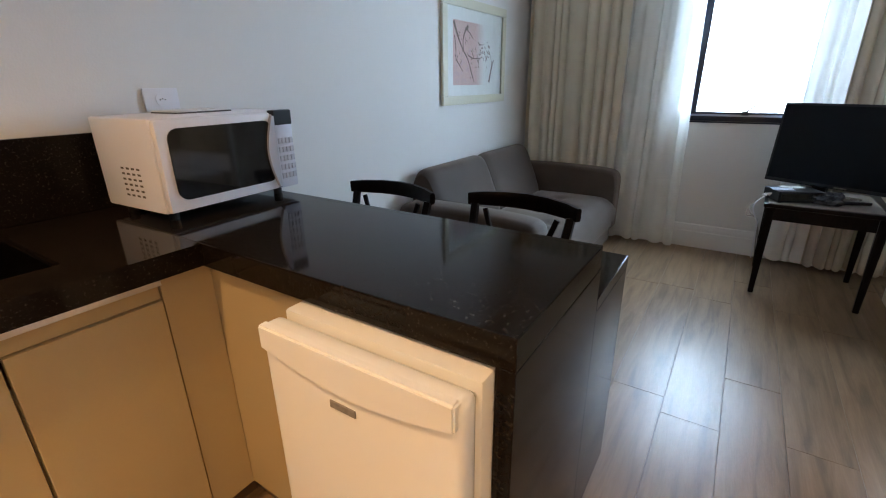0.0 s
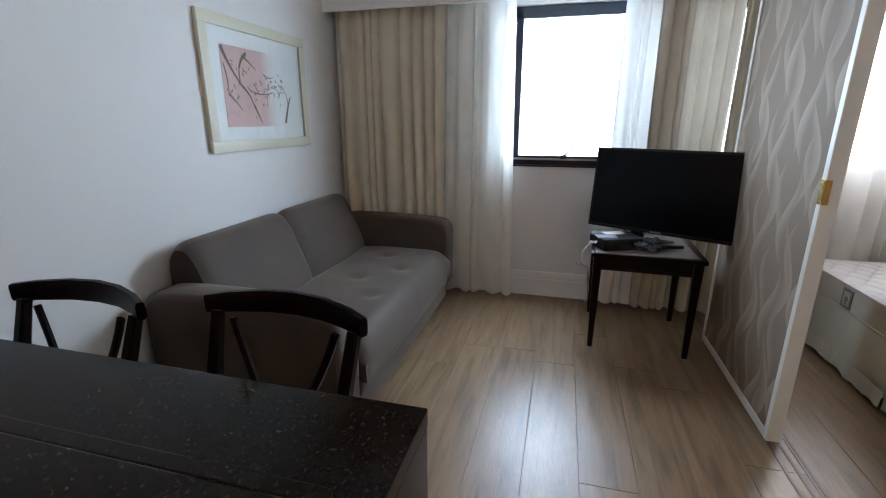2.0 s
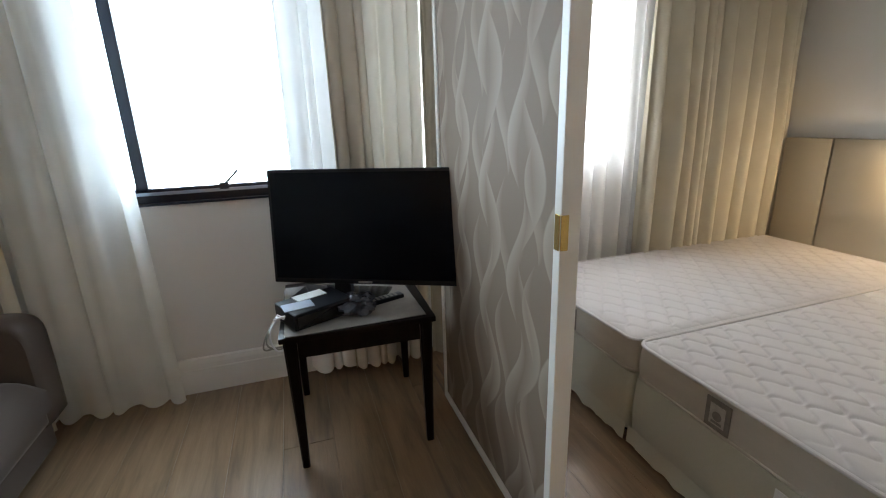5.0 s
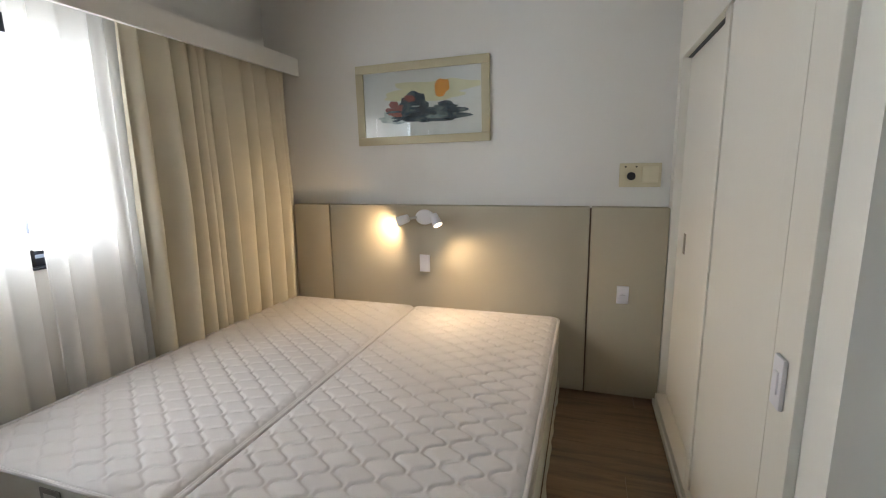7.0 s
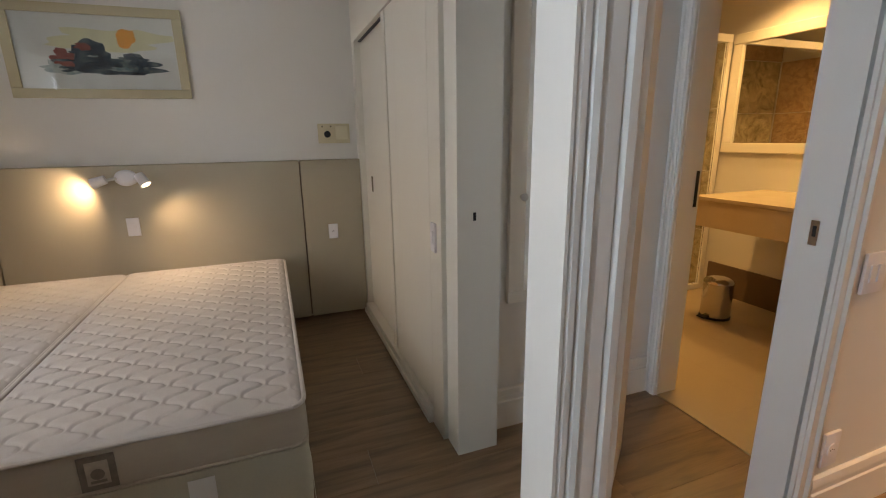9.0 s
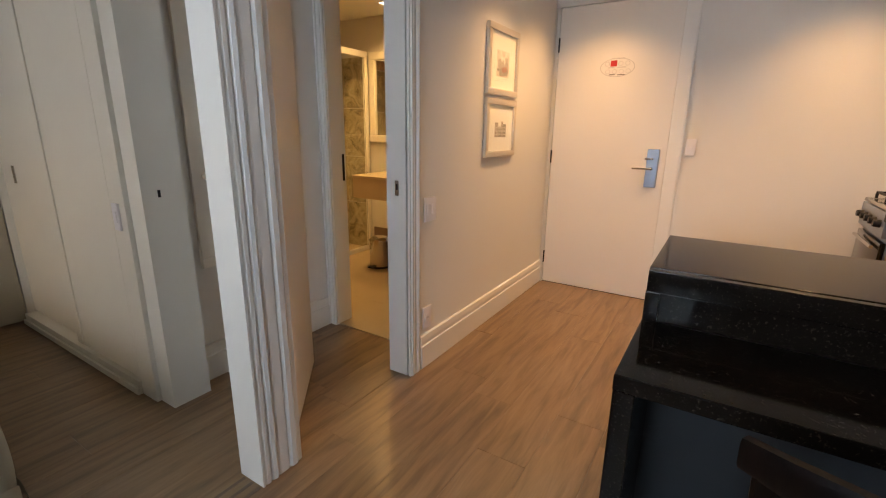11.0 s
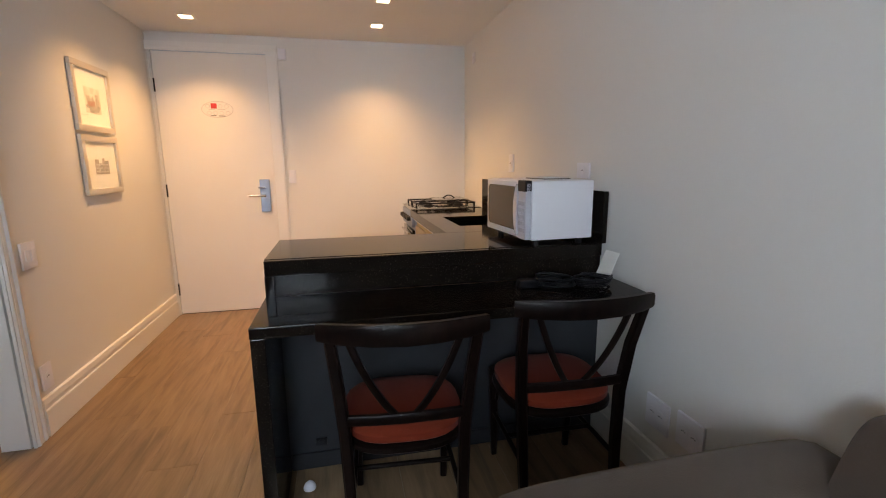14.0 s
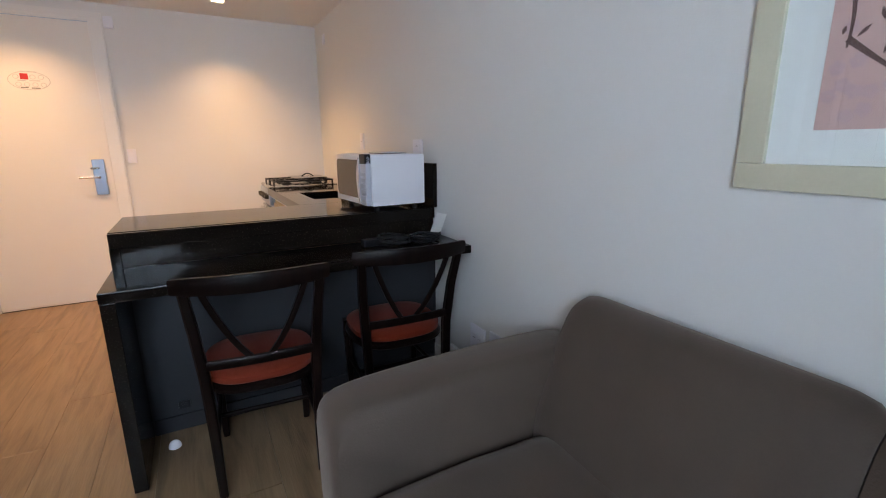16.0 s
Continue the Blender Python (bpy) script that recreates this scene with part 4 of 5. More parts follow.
def sofa_arm(y0, y1):
    bm = bmesh.new()
    prof = [(0.03, 0.03), (0.03, 0.565), (0.05, 0.595), (0.10, 0.612), (0.25, 0.618), (0.45, 0.617), (0.65, 0.612), (0.78, 0.606), (0.850, 0.592), (0.880, 0.558), (0.888, 0.49), (0.88, 0.03)]
    prof = rounded_outline([(x, z * 0.985) for x, z in prof], 1)
    rings = []
    for y, k in ((y0, 0.955), (y0 + 0.012, 0.985), (y0 + 0.035, 1.0), (y1 - 0.035, 1.0), (y1 - 0.012, 0.985), (y1, 0.955)):
        rings.append([bm.verts.new((0.45 + (x - 0.45) * (0.97 + 0.03 * (k - 0.955) / 0.045), y, 0.03 + (z - 0.03) * k)) for x, z in prof])
    m = len(prof)
    for p, q in zip(rings, rings[1:]):
        for i in range(m):
            bm.faces.new((p[i], p[(i + 1) % m], q[(i + 1) % m], q[i]))
    bm.faces.new(rings[0][::-1]), bm.faces.new(rings[-1])
    return bm


part("arm", sofa_arm(3.27, 3.45), VELVET, sofa, smooth=True)
part("arm", sofa_arm(4.90, 5.07), VELVET, sofa, smooth=True)
for fx in (0.10, 0.78):
    for fy in (3.36, 4.98):
        part("foot", tube((fx, fy, 0.0), (fx, fy, 0.034), 0.02), BLACKPLASTIC, sofa)

# TV table, television and the clutter before it
table = thing("side_table", "small dark wood side table with tapered legs", "table", pose(2.092, 4.425, 0, 0, 0, -2.5))
TX, TY = 0.285, 0.575
part("tabletop", box(-TX, TX, 0, TY, 0.545, 0.568, 0.006), DARKWOOD, table, smooth=True)
for a, b, c, d in ((-TX + 0.03, TX - 0.03, 0.03, 0.048), (-TX + 0.03, TX - 0.03, TY - 0.048, TY - 0.03), (-TX + 0.03, -TX + 0.048, 0.049, TY - 0.049), (TX - 0.048, TX - 0.03, 0.049, TY - 0.049)):
    part("apron", box(a, b, c, d, 0.468, 0.5445), DARKWOOD, table)
for lx in (-TX + 0.036, TX - 0.036):
    for ly in (0.036, TY - 0.036):
        part("leg", sweep([(lx, ly, 0), (lx, ly, 0.28), (lx, ly, 0.5445)], [0.014, 0.019, 0.024], [0.014, 0.019, 0.024]), DARKWOOD, table)
tagged(part("table_mat", box(1.83, 2.345, 4.44, 4.95, 0.5685, 0.571), material("grey_lace_mat", (0.24, 0.215, 0.19), 0.9, vary=0.2, scale=30)), "grey cloth mat on the side table", "mat")
tv = thing("television", "black flat-screen television tilted back on its stand", "television", pose(1.800, 4.868, 0.572, 0, 0, -27))
TVW, TVH = 0.805, 0.475
lean = pose(0, 0, 0.062, -6, 0, 0)
for nm, bm, mat in (("casing", box(0, TVW, 0.0, 0.045, 0, TVH, 0.006), BLACKPLASTIC), ("screen", box(0.014, TVW - 0.014, -0.0025, -0.0003, 0.022, TVH - 0.014), SCREEN),
                    ("back_shell", box(0.15, TVW - 0.15, 0.046, 0.075, 0.06, 0.36, 0.01), BLACKPLASTIC)):
    o = part(nm, bm, mat, tv)
    o.matrix_basis = lean
o = part("indicator", box(TVW / 2 - 0.03, TVW / 2 + 0.03, -0.004, -0.0005, 0.006, 0.014, 0.001), GREYINK, tv)
o.matrix_basis = lean
part("neck", box(TVW / 2 - 0.14, TVW / 2 - 0.07, 0.01, 0.05, 0.008, 0.13, 0.004), BLACKPLASTIC, tv)
part("stand_base", box(TVW / 2 - 0.32, TVW / 2 + 0.08, -0.06, 0.12, 0.0, 0.010, 0.004), DARKGLASS, tv, "glossy black stand base", smooth=True)
stb = thing("set_top_box", "black set-top box on the side table", "set-top box", pose(1.945, 4.585, 0.5715, 0, 0, 24))
part("case", box(-0.12, 0.12, -0.085, 0.085, 0.004, 0.066, 0.005), BLACKPLASTIC, stb)
part("front_panel", box(-0.11, 0.11, -0.088, -0.0855, 0.012, 0.056, 0.001), DARKGLASS, stb)
for fx in (-0.1, 0.1):
    for fy in (-0.065, 0.065):
        part("foot", tube((fx, fy, 0), (fx, fy, 0.0045), 0.008), BLACKPLASTIC, stb)
tagged(part("leaflet", box(-0.06, 0.06, -0.030, 0.030, 0.0, 0.004, 0.001), PAPER), "small white card on the set-top box", "card").matrix_basis = pose(1.930, 4.635, 0.6380, 0, 0, 24)
tagged(part("leaflet", box(-0.055, 0.055, -0.035, 0.035, 0.0, 0.003, 0.001), material("pale_blue_card", (0.42, 0.46, 0.54), 0.5, vary=0.1)), "pale blue card on the set-top box", "card").matrix_basis = pose(1.885, 4.545, 0.6380, 0, 0, 12)
rm = thing("remote_control", "black remote control on the side table", "remote control", pose(2.215, 4.625, 0.5715, 0, 0, 18))
part("case", box(-0.09, 0.09, -0.022, 0.022, 0.0, 0.018, 0.005), BLACKPLASTIC, rm, smooth=True)
for i in range(7):
    for j in range(3):
        part("button", box(-0.07 + 0.02 * i, -0.058 + 0.02 * i, -0.015 + 0.011 * j, -0.007 + 0.011 * j, 0.0182, 0.020), GREYINK, rm)
bag = bmesh.new()
bmesh.ops.create_icosphere(bag, subdivisions=4, radius=0.075)
for v in bag.verts:
    k = 1 + 0.5 * noise.noise(v.co * 22) + 0.3 * noise.noise(v.co * 55)
    v.co = Vector((v.co.x * k * 1.1, v.co.y * k, max(-0.028, v.co.z * k * 0.5)))
bagmat = material("crumpled_clear_plastic", (0.07, 0.07, 0.08), 0.2, vary=0.4, scale=30, spec=0.4)
tagged(part("plastic_bag", bag, bagmat), "crumpled grey plastic bag on the side table", "bag").matrix_basis = pose(2.105, 4.575, 0.60)
for k in range(3):
    pts = [(1.87, 4.70, 0.585), (1.80, 4.66 + 0.02 * k, 0.56), (1.76 - 0.02 * k, 4.62, 0.50 - 0.03 * k), (1.79, 4.58 + 0.03 * k, 0.44), (1.82, 4.80, 0.36), (1.83 + 0.01 * k, 5.02, 0.2), (1.84 + 0.02 * k, 5.06, 0.03)]
    cable("cord", pts, 0.0035, GASKET if k else PLASTIC, "loose cord hanging behind the side table")

for k in range(3):
    pts = [(1.885, 4.555 + 0.02 * k, 0.600), (1.84, 4.53, 0.615 - 0.012 * k), (1.795 + 0.01 * k, 4.53 + 0.02 * k, 0.602), (1.80, 4.57 + 0.02 * k, 0.588), (1.86, 4.60 + 0.01 * k, 0.583)]
    cable("cord", pts, 0.004, PLASTIC, "white cord looped beside the set-top box")

# sliding leaf of the partition
leaf = thing("sliding_partition", "cream framed sliding partition with flame-patterned wallpaper", "partition", pose(0, 0, 0))
LX0, LX1, LY0, LY1 = 2.492, 2.545, 3.782, 4.70
part("panel", box(LX0 + 0.006, LX1 - 0.006, LY0 + 0.03, LY1 - 0.03, 0.05, 2.07), WAVES, leaf, "taupe wallpaper with pale flame strokes")
part("stile", box(LX0, LX1, LY0, LY0 + 0.0295, 0.012, 2.11, 0.003), CREAM, leaf)
part("stile", box(LX0, LX1, LY1 - 0.0295, LY1, 0.012, 2.11, 0.003), CREAM, leaf)
part("rail", box(LX0, LX1, LY0 + 0.03, LY1 - 0.03, 0.012, 0.0495, 0.003), CREAM, leaf)
part("rail", box(LX0, LX1, LY0 + 0.03, LY1 - 0.03, 2.0705, 2.11, 0.003), CREAM, leaf)
part("latch", box(LX0 - 0.0, LX0 + 0.02, LY0 - 0.002, LY0 + 0.0005, 0.98, 1.065, 0.0005), BRASS, leaf, "brass edge latch")
part("flush_pull", box(LX0 - 0.002, LX0 + 0.001, LY0 + 0.004, LY0 + 0.024, 0.98, 1.065, 0.0005), BRASS, leaf, "brass flush pull")
trk = thing("floor_track", "dark metal floor track of the sliding partition", "floor track", kind="structure")
for k in range(3):
    part("rail", box(2.50 + 0.043 * k, 2.512 + 0.043 * k, 2.76, 5.0, 0.0003, 0.0025, 0.0005), BROWNBASE, trk)


# framed pictures
def framed(name, label, w, h, m, frame_mat, bar, mat_margin, depth=0.022):
    """Faces -y in its own axes, centred, its back on y = 0."""
    t = thing(name, label, "picture", m)
    for nm, bx in (("frame_bar", (-w / 2, w / 2, -depth, -0.001, h / 2 - bar, h / 2)), ("frame_bar", (-w / 2, w / 2, -depth, -0.001, -h / 2, -h / 2 + bar)),
                   ("frame_bar", (-w / 2, -w / 2 + bar, -depth, -0.001, -h / 2 + bar + 0.0005, h / 2 - bar - 0.0005)), ("frame_bar", (w / 2 - bar, w / 2, -depth, -0.001, -h / 2 + bar + 0.0005, h / 2 - bar - 0.0005))):
        part(nm, box(*bx, 0.004), frame_mat, t, smooth=True)
    part("mount", box(-w / 2 + bar, w / 2 - bar, -0.008, -0.002, -h / 2 + bar, h / 2 - bar), PAPER, t, "white mount board")
    g = part("glazing", box(-w / 2 + bar, w / 2 - bar, -depth * 0.72, -depth * 0.72 + 0.002, -h / 2 + bar, h / 2 - bar), GLASS, t)
    g.visible_shadow = False
    return t


def blot(cx, cz, rx, rz, y, seed, rough=0.5, n=40):
    """A flat blot with a ragged edge."""
    bm = bmesh.new()
    vs = []
    for i in range(n):
        a = 2 * math.pi * i / n
        k = 1 + rough * noise.noise(Vector((math.cos(a) * 1.7 + seed, math.sin(a) * 1.7, seed * 0.7))) + 0.3 * rough * noise.noise(Vector((math.cos(a) * 6 + seed, math.sin(a) * 6, 3)))
        vs.append((cx + rx * k * math.cos(a), cz + rz * k * math.sin(a)))
    f = [bm.verts.new((x, y, z)) for x, z in vs]
    b = [bm.verts.new((x, y + 0.0006, z)) for x, z in vs]
    bm.faces.new(f), bm.faces.new(b[::-1])
    for i in range(n):
        j = (i + 1) % n
        bm.faces.new((f[i], b[i], b[j], f[j]))
    return bm


# blossom print over the sofa: faces +x; local +x runs towards the window
bl = framed("framed_print", "framed pink blossom print over the sofa", 0.865, 0.635, pose(0.001, 4.222, 1.425, 0, 0, 90), GILT, 0.055, 0.1)
PINKFADE = material("pink_fading_print", (0.66, 0.43, 0.39), 0.7, vary=0.08, scale=8)


def fade_along_x(m, x0, x1, c0, c1):
    """Printed colour that runs from c0 to c1 between two places along the sheet, with a wavering edge."""
    n, l = m.node_tree.nodes, m.node_tree.links
    co = n.new("ShaderNodeTexCoord")
    xyz = n.new("ShaderNodeSeparateXYZ")
    l.new(co.outputs["Object"], xyz.inputs[0])
    ns = n.new("ShaderNodeTexNoise")
    ns.inputs["Scale"].default_value = 14
    l.new(co.outputs["Object"], ns.inputs["Vector"])
    add = n.new("ShaderNodeMath")
    add.operation = "MULTIPLY_ADD"
    add.inputs[1].default_value = 0.05
    l.new(ns.outputs["Fac"], add.inputs[0])
    l.new(xyz.outputs["X"], add.inputs[2])
    rng_ = n.new("ShaderNodeMapRange")
    rng_.inputs["From Min"].default_value, rng_.inputs["From Max"].default_value = x0, x1
    l.new(add.outputs[0], rng_.inputs["Value"])
    mix = n.new("ShaderNodeMix")
    mix.data_type = "RGBA"
    mix.inputs["A"].default_value, mix.inputs["B"].default_value = (*c0, 1), (*c1, 1)
    l.new(rng_.outputs["Result"], mix.inputs["Factor"])
    l.new(mix.outputs["Result"], next(k for k in n if k.type == "HUE_SAT").inputs["Color"])


fade_along_x(PINKFADE, 0.02, 0.14, (0.62, 0.39, 0.35), (0.76, 0.74, 0.71))
pr = part("print", box(-0.300, 0.288, -0.0095, -0.0082, -0.196, 0.188), PINKFADE, bl, "pink printed sheet fading to white")
limbs = [((-0.292, 0.180), (-0.25, 0.09), (-0.165, 0.005), 0.011), ((-0.11, 0.165), (-0.20, 0.11), (-0.172, 0.01), 0.009), ((-0.15, 0.150), (-0.10, 0.135), (-0.045, 0.09), 0.006),
         ((-0.165, 0.005), (-0.11, -0.03), (-0.085, -0.085), 0.007), ((-0.11, -0.012), (-0.02, -0.045), (0.10, -0.012), 0.004), ((-0.085, -0.085), (-0.06, -0.13), (-0.03, -0.175), 0.008),
         ((-0.27, -0.035), (-0.23, -0.07), (-0.18, -0.112), 0.006), ((0.02, 0.075), (0.055, 0.05), (0.105, 0.068), 0.004), ((-0.285, 0.10), (-0.26, 0.02), (-0.27, -0.05), 0.005),
         ((0.190, -0.180), (0.215, -0.10), (0.258, -0.030), 0.010), ((0.222, -0.10), (0.245, -0.03), (0.172, 0.028), 0.004)]
bm = bmesh.new()
for a, c, b, w in limbs:
    pts = curve_pts((a[0], -0.0100, a[1]), (c[0], -0.0100, c[1]), (b[0], -0.0100, b[1]), 10)
    add_sweep(bm, pts, [w * (1 - 0.07 * i) for i in range(10)], 0.0004, Vector((0.3, 0, 1)))
part("branch_work", bm, BRANCH, pr)
rng = random.Random(11)
bm = bmesh.new()
for k in range(26):
    x, z = rng.uniform(-0.285, -0.09), rng.uniform(-0.175, 0.02)
    for p in range(5):
        an = 2 * math.pi * p / 5 + k
        d = blot(x + 0.008 * math.cos(an), z + 0.008 * math.sin(an), 0.0058, 0.0058, -0.0098 - 0.00002 * k, k + p, 0.3, 10)
        me = bpy.data.meshes.new("tmp"); d.to_mesh(me); d.free(); bm.from_mesh(me); bpy.data.meshes.remove(me)
part("blossom_work", bm, PETAL, pr, "pale blossoms")
bm = bmesh.new()
for k in range(74):
    if k < 40:
        x, z = rng.gauss(0.04, 0.06), rng.gauss(-0.005, 0.032)
    elif k < 54:
        x, z = rng.gauss(0.165, 0.022), rng.gauss(0.015, 0.04)
    else:
        x, z = rng.uniform(-0.28, -0.03), rng.uniform(-0.17, 0.15)
    an = rng.random() * 6.28
    if -0.28 < x < 0.265 and abs(z) < 0.17:
        h = rng.uniform(0.006, 0.013)
        dx, dz = h * math.cos(an), h * math.sin(an)
        add_sweep(bm, [(x - dx, -0.0112, z - dz), (x, -0.0112, z), (x + dx, -0.0112, z + dz)], [0.0008, 0.0038, 0.0008], 0.0003, Vector((-dz, 0, dx)).normalized())
part("leaf_work", bm, BRANCH, pr, "small brown leaves")

PALEWASH = recolour(material("pale_brown_wash", (0.6, 0.55, 0.5), 0.7), [(0.35, (0.50, 0.45, 0.40)), (0.65, (0.70, 0.67, 0.62))], "noise", 22)
WASHINK = material("brown_wash_ink", (0.33, 0.28, 0.24), 0.7, vary=0.4, scale=40)
# two small prints beside the entrance: face -x
for z0, z1, sd in ((1.435, 1.815, 1), (1.075, 1.415, 5)):
    h = z1 - z0
    p = framed("framed_print", "small framed grey sketch beside the entrance", 0.42, h, pose(XA - 0.001, 0.925, (z0 + z1) / 2, 0, 0, -90), SILVERF, 0.035, 0.08)
    if sd == 1:
        part("wash", box(-0.085, 0.085, -0.0092, -0.0083, -0.085, 0.060), PALEWASH, p, "pale brown wash")
        for k, (bx, bz, rx, rz) in enumerate(((0.0, -0.055, 0.068, 0.024), (-0.045, -0.015, 0.020, 0.034), (0.042, -0.012, 0.024, 0.036), (0.0, -0.03, 0.022, 0.030))):
            part("sketch", blot(bx, bz, rx, rz, -0.0100 - 0.0002 * k, 3 + k, 0.6), GREYINK if k < 1 else WASHINK, p, "brown ink sketch")
    else:
        for k, (bx, w, hh) in enumerate(((-0.055, 0.022, 0.085), (-0.008, 0.018, 0.062), (0.022, 0.012, 0.092), (0.058, 0.021, 0.078))):
            t = part("sketch", box(bx - w, bx + w, -0.0098 - 0.0002 * k, -0.0083, -0.052, -0.052 + hh), GREYINK if k % 2 else WASHINK, p, "grey ink house")
            for q in range(3):
                part("sketch_window", box(bx - w * 0.6, bx + w * 0.6, -0.0102 - 0.0002 * k, -0.0099 - 0.0002 * k, -0.040 + 0.02 * q, -0.034 + 0.02 * q), PALEINK, t)


# ---- windows ----
def window(name, x0, x1, label, z1=WZ[1], mullion=0.0):
    """A dark aluminium casement in the wall opening, with a stay and a sill."""
    t = thing(name, label, "window", kind="structure")
    z0 = WZ[0]
    y0, y1 = 5.225, 5.285
    def ring(nm, a, b, c, d, k, p, q, mat):
        fr = part(nm, boxes((a, b, p, q, c, c + k), (a, b, p, q, d - k, d), (a, a + k, p, q, c + k, d - k), (b - k, b, p, q, c + k, d - k)), mat, t)
        return fr
    ring("window_frame", x0 + 0.001, x1 - 0.001, z0 + 0.001, z1 - 0.001, 0.035, y0, y1, BLACKALU)
    ring("sash", x0 + 0.037, x1 - 0.037, z0 + 0.037, z1 - 0.037, 0.038, y0 - 0.012, y1 - 0.02, BLACKALU)
    g = part("pane", box(x0 + 0.07, x1 - 0.07, y0 + 0.010, y0 + 0.016, z0 + 0.07, z1 - 0.07), GLASS, t)
    g.visible_shadow = False
    part("reveal", boxes((x0 + 0.001, x0 + 0.012, YN + 0.001, y0 - 0.001, z0 + 0.012, z1), (x1 - 0.012, x1 - 0.001, YN + 0.001, y0 - 0.001, z0 + 0.012, z1)), BLACKALU, t)
    part("window_sill", box(x0 + 0.001, x1 - 0.001, YN - 0.012, y0 - 0.001, z0 + 0.001, z0 + 0.011, 0.002), BLACKALU, t)
    # blue sky light on the bottom rail is put into this strip's colour
    part("track_rail", box(x0 + 0.04, x1 - 0.04, y0 - 0.020, y0 - 0.0125, z0 + 0.046, z0 + 0.060, 0.001), BLUESTEEL, t, "slide rail with its sky-lit blue put into the colour")
    xm = x0 + 0.50 if mullion else x0 + 0.36
    if mullion:
        part("mullion", box(mullion, mullion + 0.048, y0 - 0.012, y1 - 0.02, z0 + 0.038, z1 - 0.038, 0.003), BLACKALU, t)
    if mullion:
        st = tube((xm, YN + 0.006, z0 + 0.075), (xm + 0.07, YN - 0.03, z0 + 0.14), 0.005)
        add_box(st, xm - 0.02, xm + 0.02, YN + 0.003, YN + 0.012, z0 + 0.055, z0 + 0.085)
        part("stay", st, BLACKALU, t, "slim dark window stay")
    return t


window("window_1", W1[0], W1[1], "black aluminium living-room window, bright outside", mullion=1.265)
window("window_2", W2[0], W2[1], "black aluminium bedroom window behind voile", 1.93)
setting("window_head", boxes((W2[0] + 0.001, W2[1] - 0.001, 5.215, 5.30, 1.9305, WZ[1] - 0.001)), WALL, "painted filler above the bedroom window", "trim")
tagged(part("window_catch", box(3.478, 3.502, 5.195, 5.212, 0.965, 1.035, 0.003), BLACKPLASTIC), "black catch on the bedroom window", "catch")
tagged(part("window_catch", box(3.476, 3.504, 5.200, 5.212, 1.095, 1.155, 0.003), material("pale_blue_grey_catch", (0.42, 0.47, 0.58), 0.4)), "pale blue-grey catch on the bedroom window", "catch")
bd = part("backdrop", box(-6, 12, 8.0, 8.05, -5, 9), SKYGLOW)
tagged(bd, "plain white overcast brightness outside the windows", "backdrop", kind="structure")

# pelmets over the curtains
setting("pelmet", boxes((0.001, 2.632, 4.965, 4.985, 1.955, 2.075), (0.001, 2.632, 4.986, YN - 0.001, 2.055, 2.075)), TRIM, "white curtain pelmet of the living room", "pelmet")
setting("pelmet", boxes((2.635, XE - 0.001, 4.945, 4.965, 1.935, 2.045), (2.635, XE - 0.001, 4.966, YN - 0.001, 2.025, 2.045)), TRIM, "white curtain pelmet of the bedroom", "pelmet")


def curtain(name, x0, x1, y, z0, z1, folds, depth, mat, label, seed=0, gather=1.0, flare=0.0, group=""):
    """A hanging cloth with irregular folds that run from header to hem."""
    nx, nz = max(40, folds * 14), 26
    rnd = random.Random(seed)
    ph = [rnd.uniform(-0.9, 0.9) for _ in range(folds + 3)]
    am = [rnd.uniform(0.40, 1.45) for _ in range(folds + 3)]
    verts, faces = [], []
    for k in range(nz + 1):
        v = k / nz
        z = z1 + (z0 - z1) * v
        for i in range(nx + 1):
            u = i / nx
            f = max(0.0, min(folds - 1e-6, folds * (u + 0.045 * math.sin(2 * math.pi * 1.7 * u + seed) * math.sin(math.pi * u) + 0.02 * math.sin(2 * math.pi * 3.3 * u + 2 * seed) * math.sin(math.pi * u))))
            a = int(f)
            t = f - a
            p = ph[a] * (1 - t) + ph[a + 1] * t
            amp = am[a] * (1 - t) + am[a + 1] * t
            d = depth * amp * (0.45 + 0.55 * min(1, v * 2.2))
            w = math.sin(2 * math.pi * f + p + 0.7 * v * noise.noise(Vector((f * 0.6, v * 1.5, seed))))
            s = math.sin(4 * math.pi * f + 2 * p) * 0.12 * (1 - 0.6 * v)
            xx = x0 + (x1 - x0) * (0.5 + (u - 0.5) * (gather + (1 - gather) * v)) + flare * v + 0.010 * math.cos(2 * math.pi * f + p)
            yy = y + d * (w + s) + 0.010 * noise.noise(Vector((u * 7, v * 2.5, seed + 5)))
            zz = z + (0.008 * math.sin(2 * math.pi * f + p) if k == nz else 0)
            verts.append((xx, yy, zz))
    for k in range(nz):
        for i in range(nx):
            a = k * (nx + 1) + i
            faces.append((a, a + 1, a + nx + 2, a + nx + 1))
    me = bpy.data.meshes.new(name)
    me.from_pydata(verts, [], faces)
    me.materials.append(mat)
    me.shade_smooth()
    return tagged(new(name, me), label, "curtain", group)


LR, BR = "living-room curtains", "bedroom curtains"
curtain("curtain", 0.03, 0.80, 5.08, 0.02, 2.05, 9, 0.026, DRAPE, "heavy greige drape drawn aside behind the sofa", 3, group=LR)
curtain("sheer_curtain", 0.76, 1.30, 5.125, 0.015, 2.05, 5, 0.020, EDGEVOILE, "white voile curtain hanging to the floor", 8, 0.86, group=LR)
curtain("sheer_curtain", 1.90, 2.30, 5.125, 0.03, 2.05, 5, 0.022, DIMMED_VOILE, "white voile curtain behind the television", 15, 0.9, group=LR)
